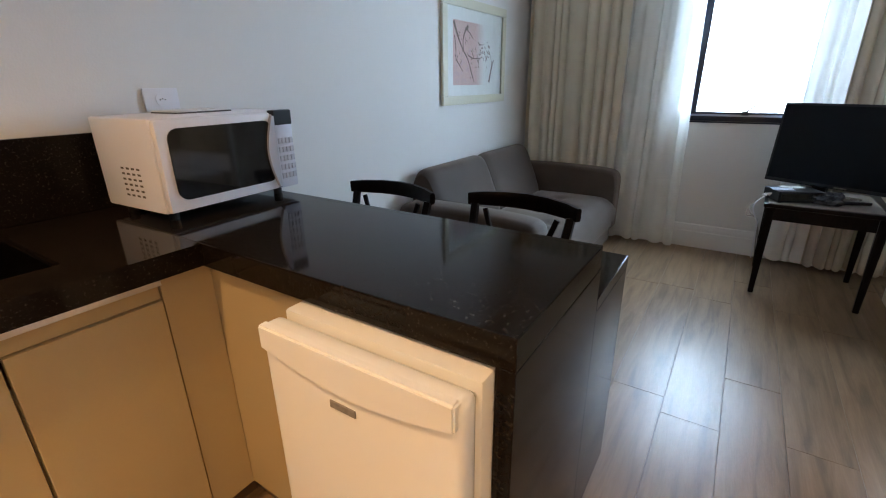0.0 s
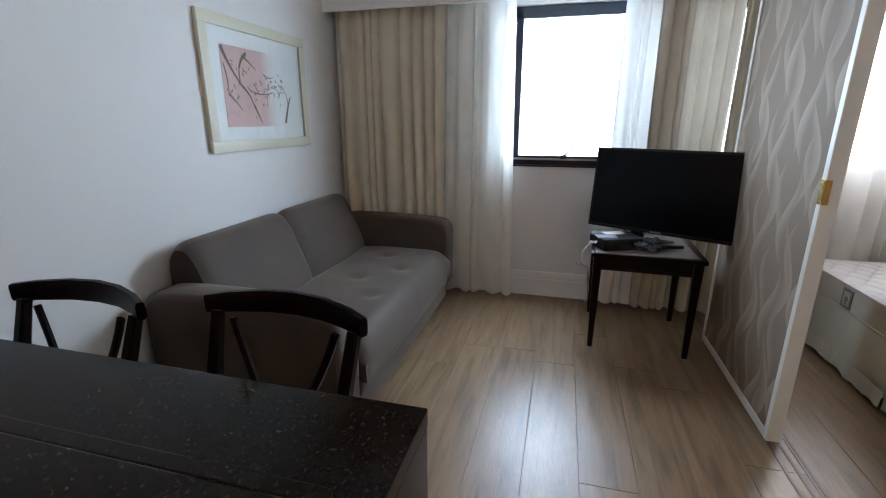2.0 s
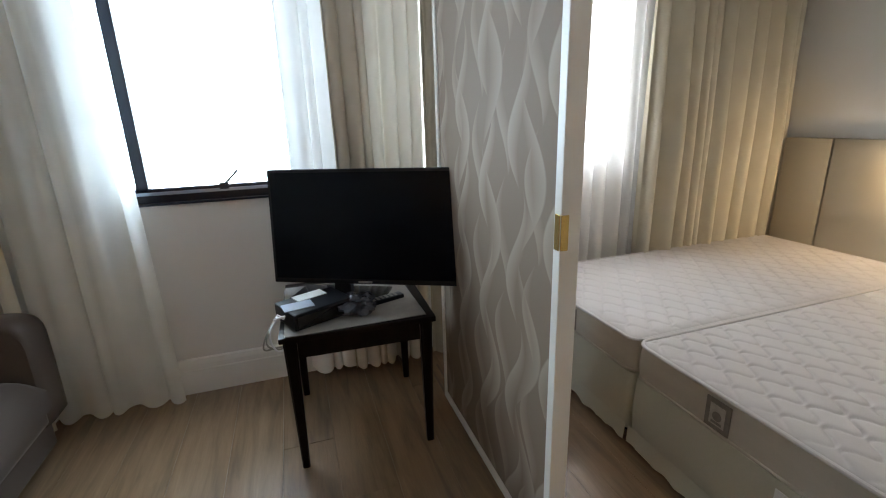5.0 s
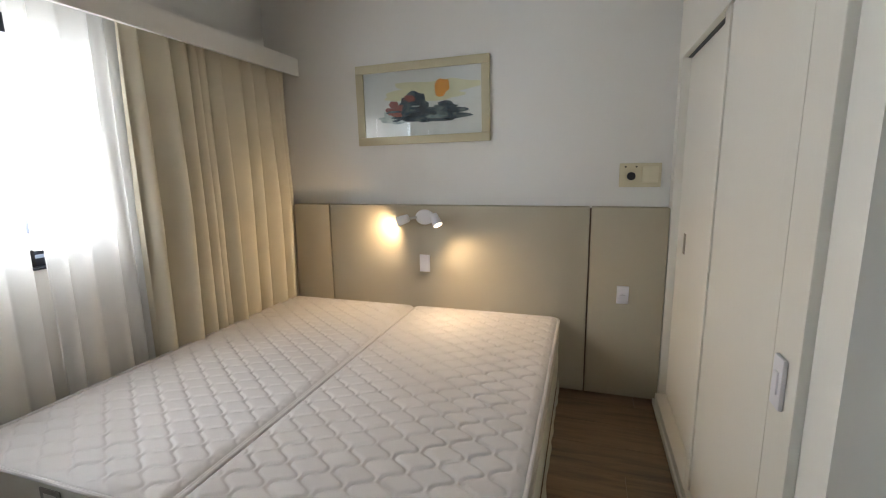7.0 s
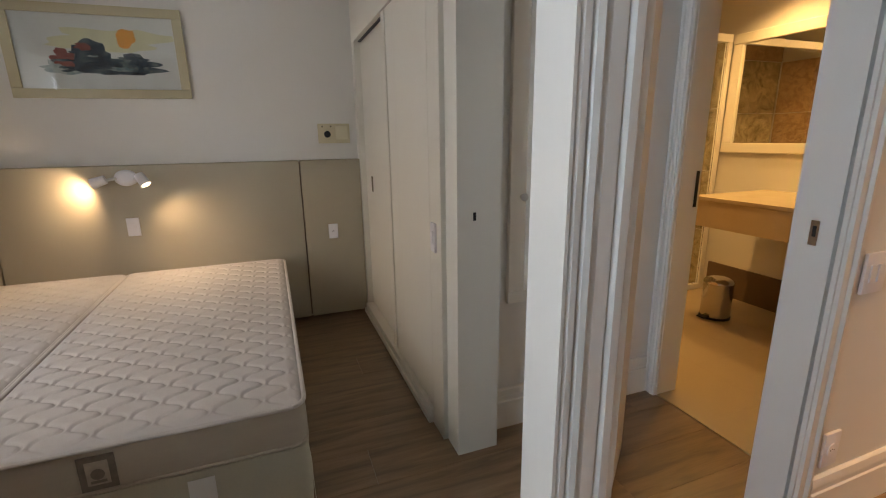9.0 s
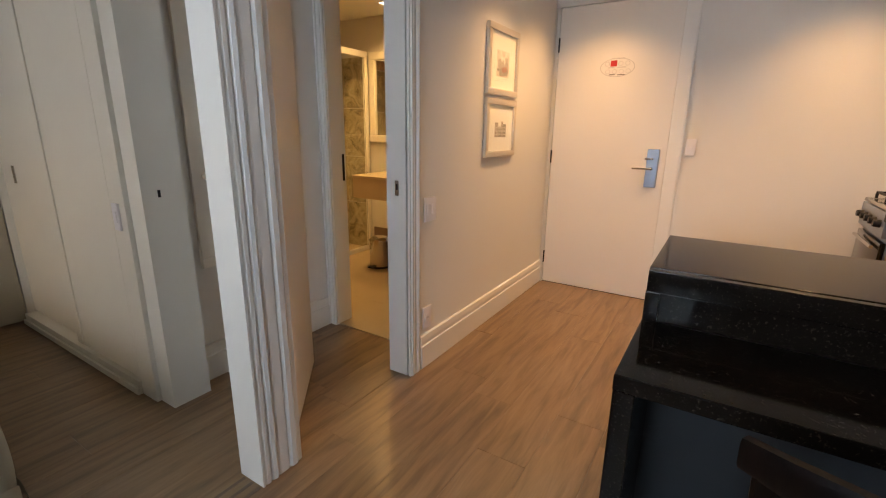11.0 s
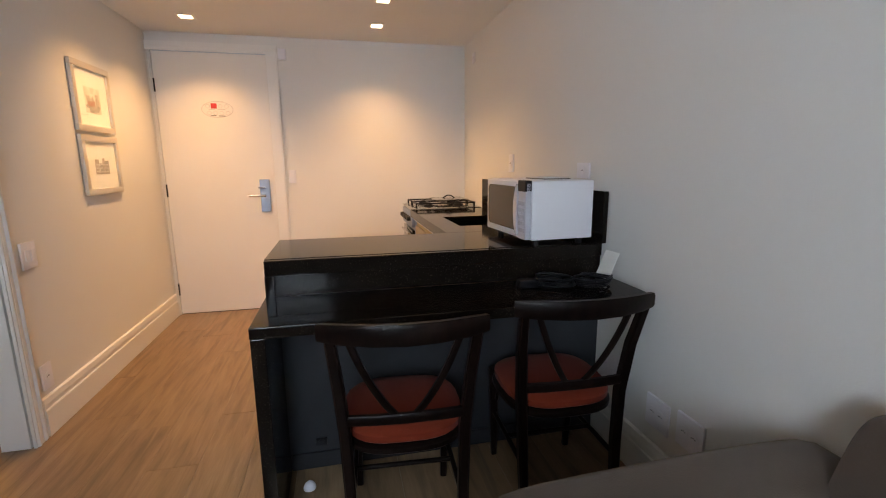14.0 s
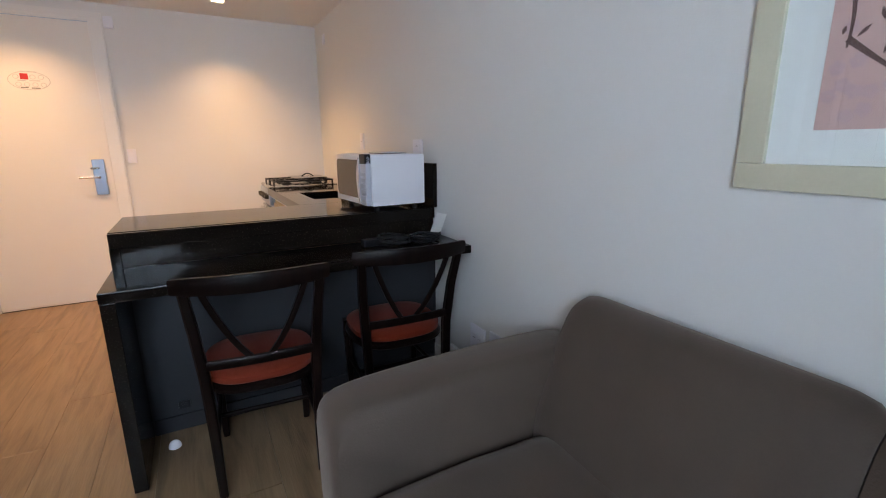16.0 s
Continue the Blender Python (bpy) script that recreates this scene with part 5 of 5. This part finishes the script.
curtain("curtain", 2.12, 2.530, 5.085, 0.03, 2.05, 7, 0.026, SHADED_DRAPE, "greige drape gathered beside the television", 21, 1.06, group=LR)
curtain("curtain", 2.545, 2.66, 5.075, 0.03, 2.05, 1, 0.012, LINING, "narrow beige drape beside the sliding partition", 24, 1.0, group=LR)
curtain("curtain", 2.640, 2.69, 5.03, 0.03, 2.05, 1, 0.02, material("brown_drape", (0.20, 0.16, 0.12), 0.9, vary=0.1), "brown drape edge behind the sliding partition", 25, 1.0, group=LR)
curtain("sheer_curtain", 2.68, 3.438, 5.12, 0.03, 2.02, 7, 0.022, SHEER, "white voile curtain over the bedroom window", 31, group=BR)
curtain("sheer_curtain", 3.478, 3.95, 5.12, 0.03, 2.02, 5, 0.022, SHEER, "white voile curtain beside the heavy bedroom drape", 36, group=BR)
curtain("curtain", 3.86, 4.98, 5.06, 0.03, 2.02, 11, 0.050, DRAPE, "heavy greige drape beside the bed", 40, group=BR)

# ---- bedroom ----
hb = thing("headboard", "greige padded wall headboard in three panels", "headboard", pose(0, 0, 0))
for a, b in ((2.690, 3.081), (3.090, 4.720), (4.729, 5.00)):
    part("panel", box(4.915, 4.998, a, b, 0.02, 1.105, 0.006), HEADFAB, hb, smooth=True)
for y in (3.0855, 4.7245):
    part("groove", box(4.935, 4.97, y - 0.004, y + 0.004, 0.03, 1.098), BROWNBASE, hb)


def quilt(L, W, H):
    """A mattress block: quilted ogee relief on top, rounded rim."""
    nx, ny = 330, 190
    x = np.linspace(0, L, nx + 1)
    y = np.linspace(0, W, ny + 1)
    X, Y = np.meshgrid(x, y, indexing="ij")
    a = 2 * math.pi * X / 0.105
    b = math.pi * Y / 0.073
    d = np.full(X.shape, 9.0)
    for k in range(-1, int(W / 0.073) + 3):
        d = np.minimum(d, np.abs(b - math.pi * k - (-1) ** k * 1.5 * np.cos(a) / (1 + 0.25 * np.cos(a) ** 2)))
    h = 0.0050 * (1 - np.exp(-(d / 0.24) ** 2)) + 0.0035 * np.sin(np.clip(d, 0, 1.57))
    e = np.minimum(np.minimum(X, L - X), np.minimum(Y, W - Y))
    rim = np.clip(e / 0.03, 0, 1)
    Z = H - 0.014 + h * np.clip(e / 0.04, 0, 1) - 0.022 * (1 - np.sqrt(np.clip(1 - (1 - rim) ** 2, 0, 1)))
    Z += 0.004 * np.sin(X * 3.1) * np.sin(Y * 4.0)
    # rounded corners in plan
    rad = 0.05
    cx, cy = np.clip(X, rad, L - rad), np.clip(Y, rad, W - rad)
    far = np.maximum(np.hypot(X - cx, Y - cy) / rad, 1.0)
    X, Y = cx + (X - cx) / far, cy + (Y - cy) / far
    V = np.stack([X, Y, Z], -1).reshape(-1, 3)
    idx = np.arange((nx + 1) * (ny + 1)).reshape(nx + 1, ny + 1)
    F = np.stack([idx[:-1, :-1], idx[1:, :-1], idx[1:, 1:], idx[:-1, 1:]], -1).reshape(-1, 4)
    me = bpy.data.meshes.new("quilted_top")
    me.from_pydata(V.tolist(), [], F.tolist())
    me.materials.append(TICKING)
    me.shade_smooth()
    return me


def piping(L, W, z, r=0.007, rad=0.05):
    pts = []
    for cx, cy, a0 in ((L - rad, W - rad, 0), (rad, W - rad, 90), (rad, rad, 180), (L - rad, rad, 270)):
        for k in range(6):
            a = radians(a0 + 18 * k)
            pts.append(Vector((cx + (rad + 0.002) * math.cos(a), cy + (rad + 0.002) * math.sin(a), z)))
    bm = bmesh.new()
    pts.append(pts[0])
    for p, q in zip(pts, pts[1:]):
        add_tube(bm, p, q, r, r, 8)
    return bm


def rounded_block(L, W, z0, z1, rad=0.05, taper=0.0):
    pts = []
    for cx, cy, a0 in ((L - rad, W - rad, 0), (rad, W - rad, 90), (rad, rad, 180), (L - rad, rad, 270)):
        for k in range(6):
            a = radians(a0 + 18 * k)
            pts.append((cx + rad * math.cos(a), cy + rad * math.sin(a)))
    bm = bmesh.new()
    rings = []
    n = 7
    for i in range(n):
        v = i / (n - 1)
        bul = 0.006 * math.sin(math.pi * v)
        rings.append([bm.verts.new((x + (bul if x > L / 2 else -bul) + taper * (1 - v) * noise.noise(Vector((x * 9, y * 9, 0))), y + (bul if y > W / 2 else -bul), z0 + (z1 - z0) * v)) for x, y in pts])
    m = len(pts)
    for p, q in zip(rings, rings[1:]):
        for i in range(m):
            bm.faces.new((p[i], p[(i + 1) % m], q[(i + 1) % m], q[i]))
    bm.faces.new(rings[0][::-1]), bm.faces.new(rings[-1])
    return bm


BL, BW = 1.835, 0.89
TOPMESH = quilt(BL, BW, 0.16)


def single_bed(x, y, label_b, label_m, ly=0.40):
    base = thing("bed_base", label_b, "bed base", pose(x, y, 0), group="bed bases")
    part("box", rounded_block(BL, BW, 0.065, 0.315, 0.03), SKIRT, base, smooth=True)
    bm = bmesh.new()
    nseg = 60
    for side in range(2):
        # loose cloth hem along foot and flank
        n = nseg
        prev = None
        for i in range(n + 1):
            u = i / n
            if side == 0:
                p = Vector((-0.006, BW * u, 0)); o = Vector((-1, 0, 0))
            else:
                p = Vector((BL * u, -0.006, 0)); o = Vector((0, -1, 0))
            k = 0.010 * noise.noise(Vector((u * 18, side * 7, 0.3))) + 0.006
            z = 0.025 + 0.018 * noise.noise(Vector((u * 9, side * 3, 2)))
            c = (bm.verts.new(p + Vector((0, 0, 0.10)) + o * 0.002), bm.verts.new(p + o * (0.003 + k) + Vector((0, 0, z))))
            if prev:
                bm.faces.new((prev[0], c[0], c[1], prev[1]))
            prev = c
    part("hem", bm, SKIRT, base, "loose creased cloth hem", smooth=True)
    for fx in (0.08, BL - 0.08):
        for fy in (0.08, BW - 0.08):
            part("foot", tube((fx, fy, 0.0), (fx, fy, 0.066), 0.025), BLACKPLASTIC, base)
    mt = thing("mattress", label_m, "mattress", pose(x, y, 0.3165), group="mattresses")
    t = new("quilted_top", TOPMESH)
    t.parent = mt
    part("border", rounded_block(BL, BW, 0.001, 0.136, 0.05), BORDER, mt, "beige woven side border", smooth=True)
    part("piping", piping(BL, BW, 0.140), TICKING, mt, smooth=True)
    part("piping", piping(BL, BW, 0.010, 0.005), BORDER, mt, smooth=True)
    tag = part("label", box(-0.0115, -0.0075, ly - 0.042, ly + 0.042, 0.022, 0.124, 0.001), GREYLABEL, mt, "grey woven label")
    field = part("emblem", box(-0.0124, -0.0116, ly - 0.026, ly + 0.026, 0.038, 0.108, 0.0003), EMBLEM, tag, "pale woven field")
    part("figure", tube((-0.0132, ly, 0.070), (-0.0125, ly, 0.070), 0.016, None, 20), GREYLABEL, field)
    part("figure", box(-0.0132, -0.0125, ly - 0.018, ly + 0.018, 0.044, 0.052), GREYLABEL, field)
    return mt


single_bed(3.075, 3.238, "cream cloth-covered bed base near the wardrobe", "bare white quilted mattress near the wardrobe", 0.53)
single_bed(3.075, 4.142, "cream cloth-covered bed base beside the curtain", "bare white quilted mattress beside the curtain")
tagged(part("paper_tag", box(3.058, 3.0605, 3.50, 3.57, 0.16, 0.30, 0.0005), PAPER), "white paper tag on the bed base", "tag")

# double reading lamp on the headboard
lamp = thing("reading_lamp", "white twin-spot reading lamp on the headboard, lit", "wall lamp", pose(4.914, 4.052, 1.035))
bm = bmesh.new()
bmesh.ops.create_uvsphere(bm, u_segments=24, v_segments=12, radius=0.055, matrix=Matrix.Translation((-0.012, 0, 0)) @ Matrix.Diagonal((0.45, 1.1, 0.85, 1)))
part("wall_plate", bm, PLASTIC, lamp, smooth=True)
for s, tip, nose in ((1, (-0.074, 0.118, -0.012), (-0.003, 0.040, -0.014)), (-1, (-0.086, -0.095, -0.008), (-0.022, -0.036, -0.058))):
    part("arm", tube((-0.02, s * 0.04, 0), (tip[0], tip[1], tip[2]), 0.008), ALU, lamp, smooth=True)
    t = Vector(tip); d = Vector(nose).normalized()
    h = part("spot_head", tube(t - d * 0.035, t + d * 0.035, 0.024, 0.030, 20), PLASTIC, lamp, smooth=True)
    part("bulb", tube(t + d * 0.0355, t + d * 0.037, 0.022, 0.022, 20), LAMPGLOW, h)
outlet("light_switch", (4.914, 4.06, 0.745), "x-", 0.066, 0.108, label="white switch plate below the reading lamp")
outlet("wall_socket", (4.914, 2.90, 0.622), "x-", 0.062, 0.100, label="white socket plate on the headboard side panel", category="socket")
ac = thing("thermostat_plate", "yellowed double control plate above the headboard", "control plate", pose(4.999, 2.84, 1.275, 0, 0, -90))
part("plate", box(-0.105, 0.105, -0.014, 0, -0.064, 0.064, 0.004), CREAMPLASTIC, ac, smooth=True)
part("dial", tube((-0.045, -0.028, -0.005), (-0.045, -0.0145, -0.005), 0.022), BLACKPLASTIC, ac, "black dial", smooth=True)
part("cover", box(0.010, 0.090, -0.026, -0.0145, -0.040, 0.048, 0.005), material("pale_yellow_plastic", (0.66, 0.61, 0.45), 0.45, vary=0.04), ac, "paler raised cover", smooth=True)
for k in (-0.075, -0.02):
    part("screw", tube((k, -0.0165, 0.045), (k, -0.0142, 0.045), 0.005, None, 10), BLACKPLASTIC, ac)

# painting over the bed: faces -x
art = framed("framed_painting", "framed watercolour of dark hills and an orange sun", 0.855, 0.485, pose(XE - 0.001, 4.092, 1.722, 0, -0.6, -90), TAN, 0.05, 0.08)
TEALINK = recolour(material("teal_wash", (0.3, 0.38, 0.38), 0.7), [(0.35, (0.16, 0.24, 0.26)), (0.65, (0.52, 0.56, 0.52))], "noise", 18)
part("yellow_wash", blot(0.04, 0.07, 0.27, 0.050, -0.0100, 2, 0.7), YELLOWINK, art)
part("teal_wash", blot(-0.17, -0.085, 0.12, 0.035, -0.0102, 41, 0.8), TEALINK, art, "thin teal wash")
part("ink_base", blot(0.04, -0.075, 0.235, 0.042, -0.0104, 7, 0.6), INK, art, "dark blue ink ground")
part("ink_hill", blot(-0.06, -0.015, 0.105, 0.062, -0.0108, 12, 0.7), INK, art, "dark ink hill")
part("ink_hill", blot(0.15, -0.045, 0.13, 0.042, -0.0110, 19, 0.8), INK, art, "dark ink hill")
part("red_slope", blot(-0.17, -0.035, 0.055, 0.038, -0.0112, 23, 0.8), REDINK, art, "reddish slope")
part("red_slope", blot(-0.07, 0.030, 0.035, 0.020, -0.0114, 27, 0.8), REDINK, art, "reddish streak")
part("sun_disc", blot(0.135, 0.085, 0.046, 0.050, -0.0112, 31, 0.3), SUNINK, art, "orange sun")
rng = random.Random(19)
for k in range(9):
    bx = rng.uniform(-0.22, 0.26)
    part("ink_stroke", blot(bx, -0.06 + rng.uniform(-0.05, 0.04), rng.uniform(0.02, 0.06), rng.uniform(0.004, 0.010), -0.0116 - 0.0002 * k, 50 + k, 0.9, 24), (INK, TEALINK, INK)[k % 3], art)

# wardrobe with sliding doors
wd = thing("wardrobe", "built-in cream wardrobe with sliding doors", "wardrobe", pose(0, 0, 0))
YC = 2.69
part("end_board", box(3.336, 3.462, 2.55, YC + 0.002, 0.001, HL - 0.002, 0.002), CREAM, wd)
part("sliding_door", box(3.464, 4.145, YC - 0.035, YC - 0.006, 0.075, 1.838, 0.003), CREAM, wd)
d2 = part("sliding_door", box(4.06, 4.912, YC - 0.072, YC - 0.042, 0.075, 1.838, 0.003), CREAM, wd)
for xx in (3.464, 4.085):
    part("stile", box(xx, xx + 0.06, YC - 0.0055, YC + 0.002, 0.08, 1.832, 0.002), CREAM, wd)
part("flush_pull", box(4.70, 4.735, YC - 0.0415, YC - 0.037, 0.90, 1.0, 0.001), STEEL, d2, "small steel flush pull")
part("plinth", box(3.464, 4.912, YC - 0.09, YC + 0.012, 0.001, 0.068, 0.004), CREAM, wd)
part("plinth_lip", box(3.464, 4.912, YC + 0.0125, YC + 0.024, 0.001, 0.034, 0.004), CREAM, wd)
part("track", box(3.464, 4.912, YC - 0.08, YC - 0.03, 1.842, 1.866), BLACKALU, wd, "dark top track")
part("upper_board", box(3.464, 4.998, YC - 0.03, YC - 0.002, 1.846, HL - 0.002, 0.002), CREAM, wd)
part("back_panel", box(3.44, 4.998, 1.99, 2.01, 0.001, HL - 0.002), CREAM, wd)
part("side_board", box(4.914, 4.998, 2.02, YC - 0.004, 0.001, HL - 0.002), CREAM, wd)
outlet("light_switch", (3.405, YC + 0.003, 0.86), "y+", 0.05, 0.115, label="white switch plate on the wardrobe end")

# framed mirror panel in the vestibule
mp = thing("mirror_panel", "cream framed narrow mirror door with a small knob", "mirror", pose(0, 0, 0))
my0, my1, mz0, mz1 = 1.80, 2.415, 0.575, 1.87
XM = 3.3335
for a, b, c, d in ((my0, my1, mz0, mz0 + 0.05), (my0, my1, mz1 - 0.05, mz1), (my0, my0 + 0.07, mz0 + 0.0505, mz1 - 0.0505), (my1 - 0.07, my1, mz0 + 0.0505, mz1 - 0.0505)):
    part("frame_bar", box(XM - 0.022, XM, a, b, c, d, 0.004), CREAM, mp)
part("mirror", box(XM - 0.010, XM - 0.002, my0 + 0.07, my1 - 0.07, mz0 + 0.05, mz1 - 0.05), MIRROR, mp)
part("knob", tube((XM - 0.023, 2.365, 1.01), (XM - 0.045, 2.365, 1.01), 0.010, 0.016), STEEL, mp, smooth=True)

# ---- bathroom ----
VANITY = material("cream_vanity_stone", (0.62, 0.53, 0.37), 0.25, vary=0.08, scale=9, fine=0.06)
van = thing("vanity_counter", "cream stone vanity counter with a deep apron", "vanity", pose(0, 0, 0))
part("counter", box(2.64, 3.965, 0.002, 0.70, 0.825, 0.850, 0.004), VANITY, van)
part("apron", box(2.64, 3.96, 0.67, 0.695, 0.66, 0.8245, 0.003), VANITY, van)
part("end_apron", box(3.935, 3.96, 0.002, 0.6695, 0.66, 0.8245), VANITY, van)
mr = thing("bathroom_mirror", "cream framed bathroom mirror over the vanity", "mirror", pose(0, 0, 0))
bx0, bx1, bz0, bz1 = 2.75, 4.335, 1.10, 1.93
for a, b, c, d in ((bx0, bx1, bz0, bz0 + 0.07), (bx0, bx1, bz1 - 0.07, bz1), (bx0, bx0 + 0.07, bz0 + 0.0705, bz1 - 0.0705), (bx1 - 0.07, bx1, bz0 + 0.0705, bz1 - 0.0705)):
    part("frame_bar", box(a, b, 0.001, 0.03, c, d, 0.006), CREAM, mr)
part("mirror", box(bx0 + 0.07, bx1 - 0.07, 0.002, 0.010, bz0 + 0.07, bz1 - 0.07), MIRROR, mr)


def pedal_bin(label, m, r, h):
    t = thing("pedal_bin", label, "waste bin", m)
    part("body", tube((0, 0, 0.016), (0, 0, h), r, r, 32), STEEL, t, smooth=True)
    part("base_ring", tube((0, 0, 0), (0, 0, 0.0155), r + 0.004, r + 0.004, 32), BLACKPLASTIC, t, smooth=True)
    bm = bmesh.new()
    bmesh.ops.create_uvsphere(bm, u_segments=32, v_segments=12, radius=r + 0.002, matrix=Matrix.Translation((0, 0, h + 0.0005)) @ Matrix.Diagonal((1, 1, 0.42, 1)))
    bmesh.ops.delete(bm, geom=[v for v in bm.verts if v.co.z < h - 0.001], context="VERTS")
    part("lid", bm, STEEL, t, smooth=True)
    part("pedal", box(-0.03, 0.03, r, r + 0.045, 0.012, 0.022, 0.003), BLACKPLASTIC, t)
    return t


pedal_bin("polished steel pedal bin on the bathroom floor", pose(3.87, 0.47, 0.002), 0.092, 0.25)
pedal_bin("steel pedal bin on the floor beside the entrance door", pose(1.44, 0.15, 0.002), 0.095, 0.26)
tagged(part("brown_skirting", box(2.64, 4.32, 0.001, 0.02, 0.0, 0.24, 0.002), BROWNBASE), "dark brown stone upstand below the vanity", "upstand", kind="structure")
XS = 4.36
sh = thing("shower_screen", "glass shower screen in a white frame", "shower screen", pose(0, 0, 0))
for a, b, c, d in ((0.03, 0.07, 0.05, 1.88), (1.43, 1.47, 0.05, 1.88), (0.03, 1.47, 1.881, 1.935), (0.03, 1.47, 0.005, 0.049)):
    part("frame_bar", box(XS - 0.018, XS + 0.018, a, b, c, d, 0.003), TRIM, sh)
for a, b in ((0.071, 1.429),):
    g = part("glass_pane", box(XS - 0.004, XS + 0.004, a, b, 0.0495, 1.8805), GLASS, sh)
    g.visible_shadow = False
part("towel_bar", box(XS - 0.035, XS - 0.019, 0.90, 0.93, 0.95, 1.15, 0.003), BLACKPLASTIC, sh, "dark upright pull handle")
bw = thing("wall_bath_tiling", "veined marble and mottled tile cladding in the shower", "wall tiling", kind="structure")
for i in range(3):
    for j in range(4):
        part("tile", box(4.984, 4.998, 0.012 + 0.49 * i, 0.497 + 0.49 * i, 0.004 + 0.475 * j, 0.474 + 0.475 * j, 0.002), MARBLE, bw)
for i in range(2):
    for j in range(4):
        part("tile", box(4.382 + 0.30 * i, 4.677 + 0.30 * i, 0.001, 0.012, 0.004 + 0.475 * j, 0.474 + 0.475 * j, 0.002), MARBLE, bw)
        part("tile", box(4.382 + 0.30 * i, 4.677 + 0.30 * i, 1.488, 1.499, 0.004 + 0.475 * j, 0.474 + 0.475 * j, 0.002), PINKTILE, bw)
part("tile", box(4.984, 4.998, 0.012, 1.487, 1.906, 2.238, 0.002), PINKTILE, bw)
for i in range(4):
    part("tile", box(2.64 + 0.43 * i, 3.065 + 0.43 * i, 1.4885, 1.499, 2.10, 2.238), PINKTILE, bw) if i < 2 else part("tile", box(3.30 + 0.26 * (i - 2) * 2, 3.81 + 0.26 * (i - 2) * 2, 1.4885, 1.499, 0.004, 2.238), PINKTILE, bw)
jp = part("strike_plate", box(3.2585, 3.2615, 1.504, 1.521, 0.92, 1.08, 0.001), BLACKPLASTIC)
tagged(jp, "long dark strike plate in the bathroom door lining", "strike plate")

# floor tiles of the bathroom
for i in range(6):
    for j in range(4):
        x0, y0 = XB + 0.395 * i, 0.39 * j
        o = part("tile", box(x0 + 0.0004, min(x0 + 0.3946, 4.998), y0 + 0.0004, min(y0 + 0.3896, 1.484), -0.0035, 0.0), BATHTILE, bathfloor)

# ---- floor planks ----
PW, PLN = 0.205, 1.22
rng = random.Random(7)
cache = {}
x = 1.551 - PW * 8
while x < 5.0:
    xa, xb = max(x, 0.0), min(x + PW, 5.0)
    ya = 0.0 if xa < 2.45 else (1.605 if xa < 3.33 else 2.60)
    y = ya - rng.random() * PLN
    while y < 5.2:
        y0, y1 = max(y, ya), min(y + PLN, 5.2)
        if y1 - y0 > 0.03 and xb - xa > 0.02:
            key = (round(xb - xa, 3), round(y1 - y0, 3))
            if key not in cache:
                bm = box(0.0004, key[0] - 0.0004, 0.0004, key[1] - 0.0004, -0.0115, 0.0, 0.0009, 1)
                me = bpy.data.meshes.new("plank")
                bmesh.ops.recalc_face_normals(bm, faces=bm.faces)
                bm.to_mesh(me)
                bm.free()
                me.materials.append(PLANK)
                cache[key] = me
            o = new("plank", cache[key])
            o.parent = floor
            o.location = (xa, y0, 0)
            o.rotation_euler = (rng.uniform(-0.0008, 0.0008), rng.uniform(-0.003, 0.003), 0)
        y += PLN
    x += PW
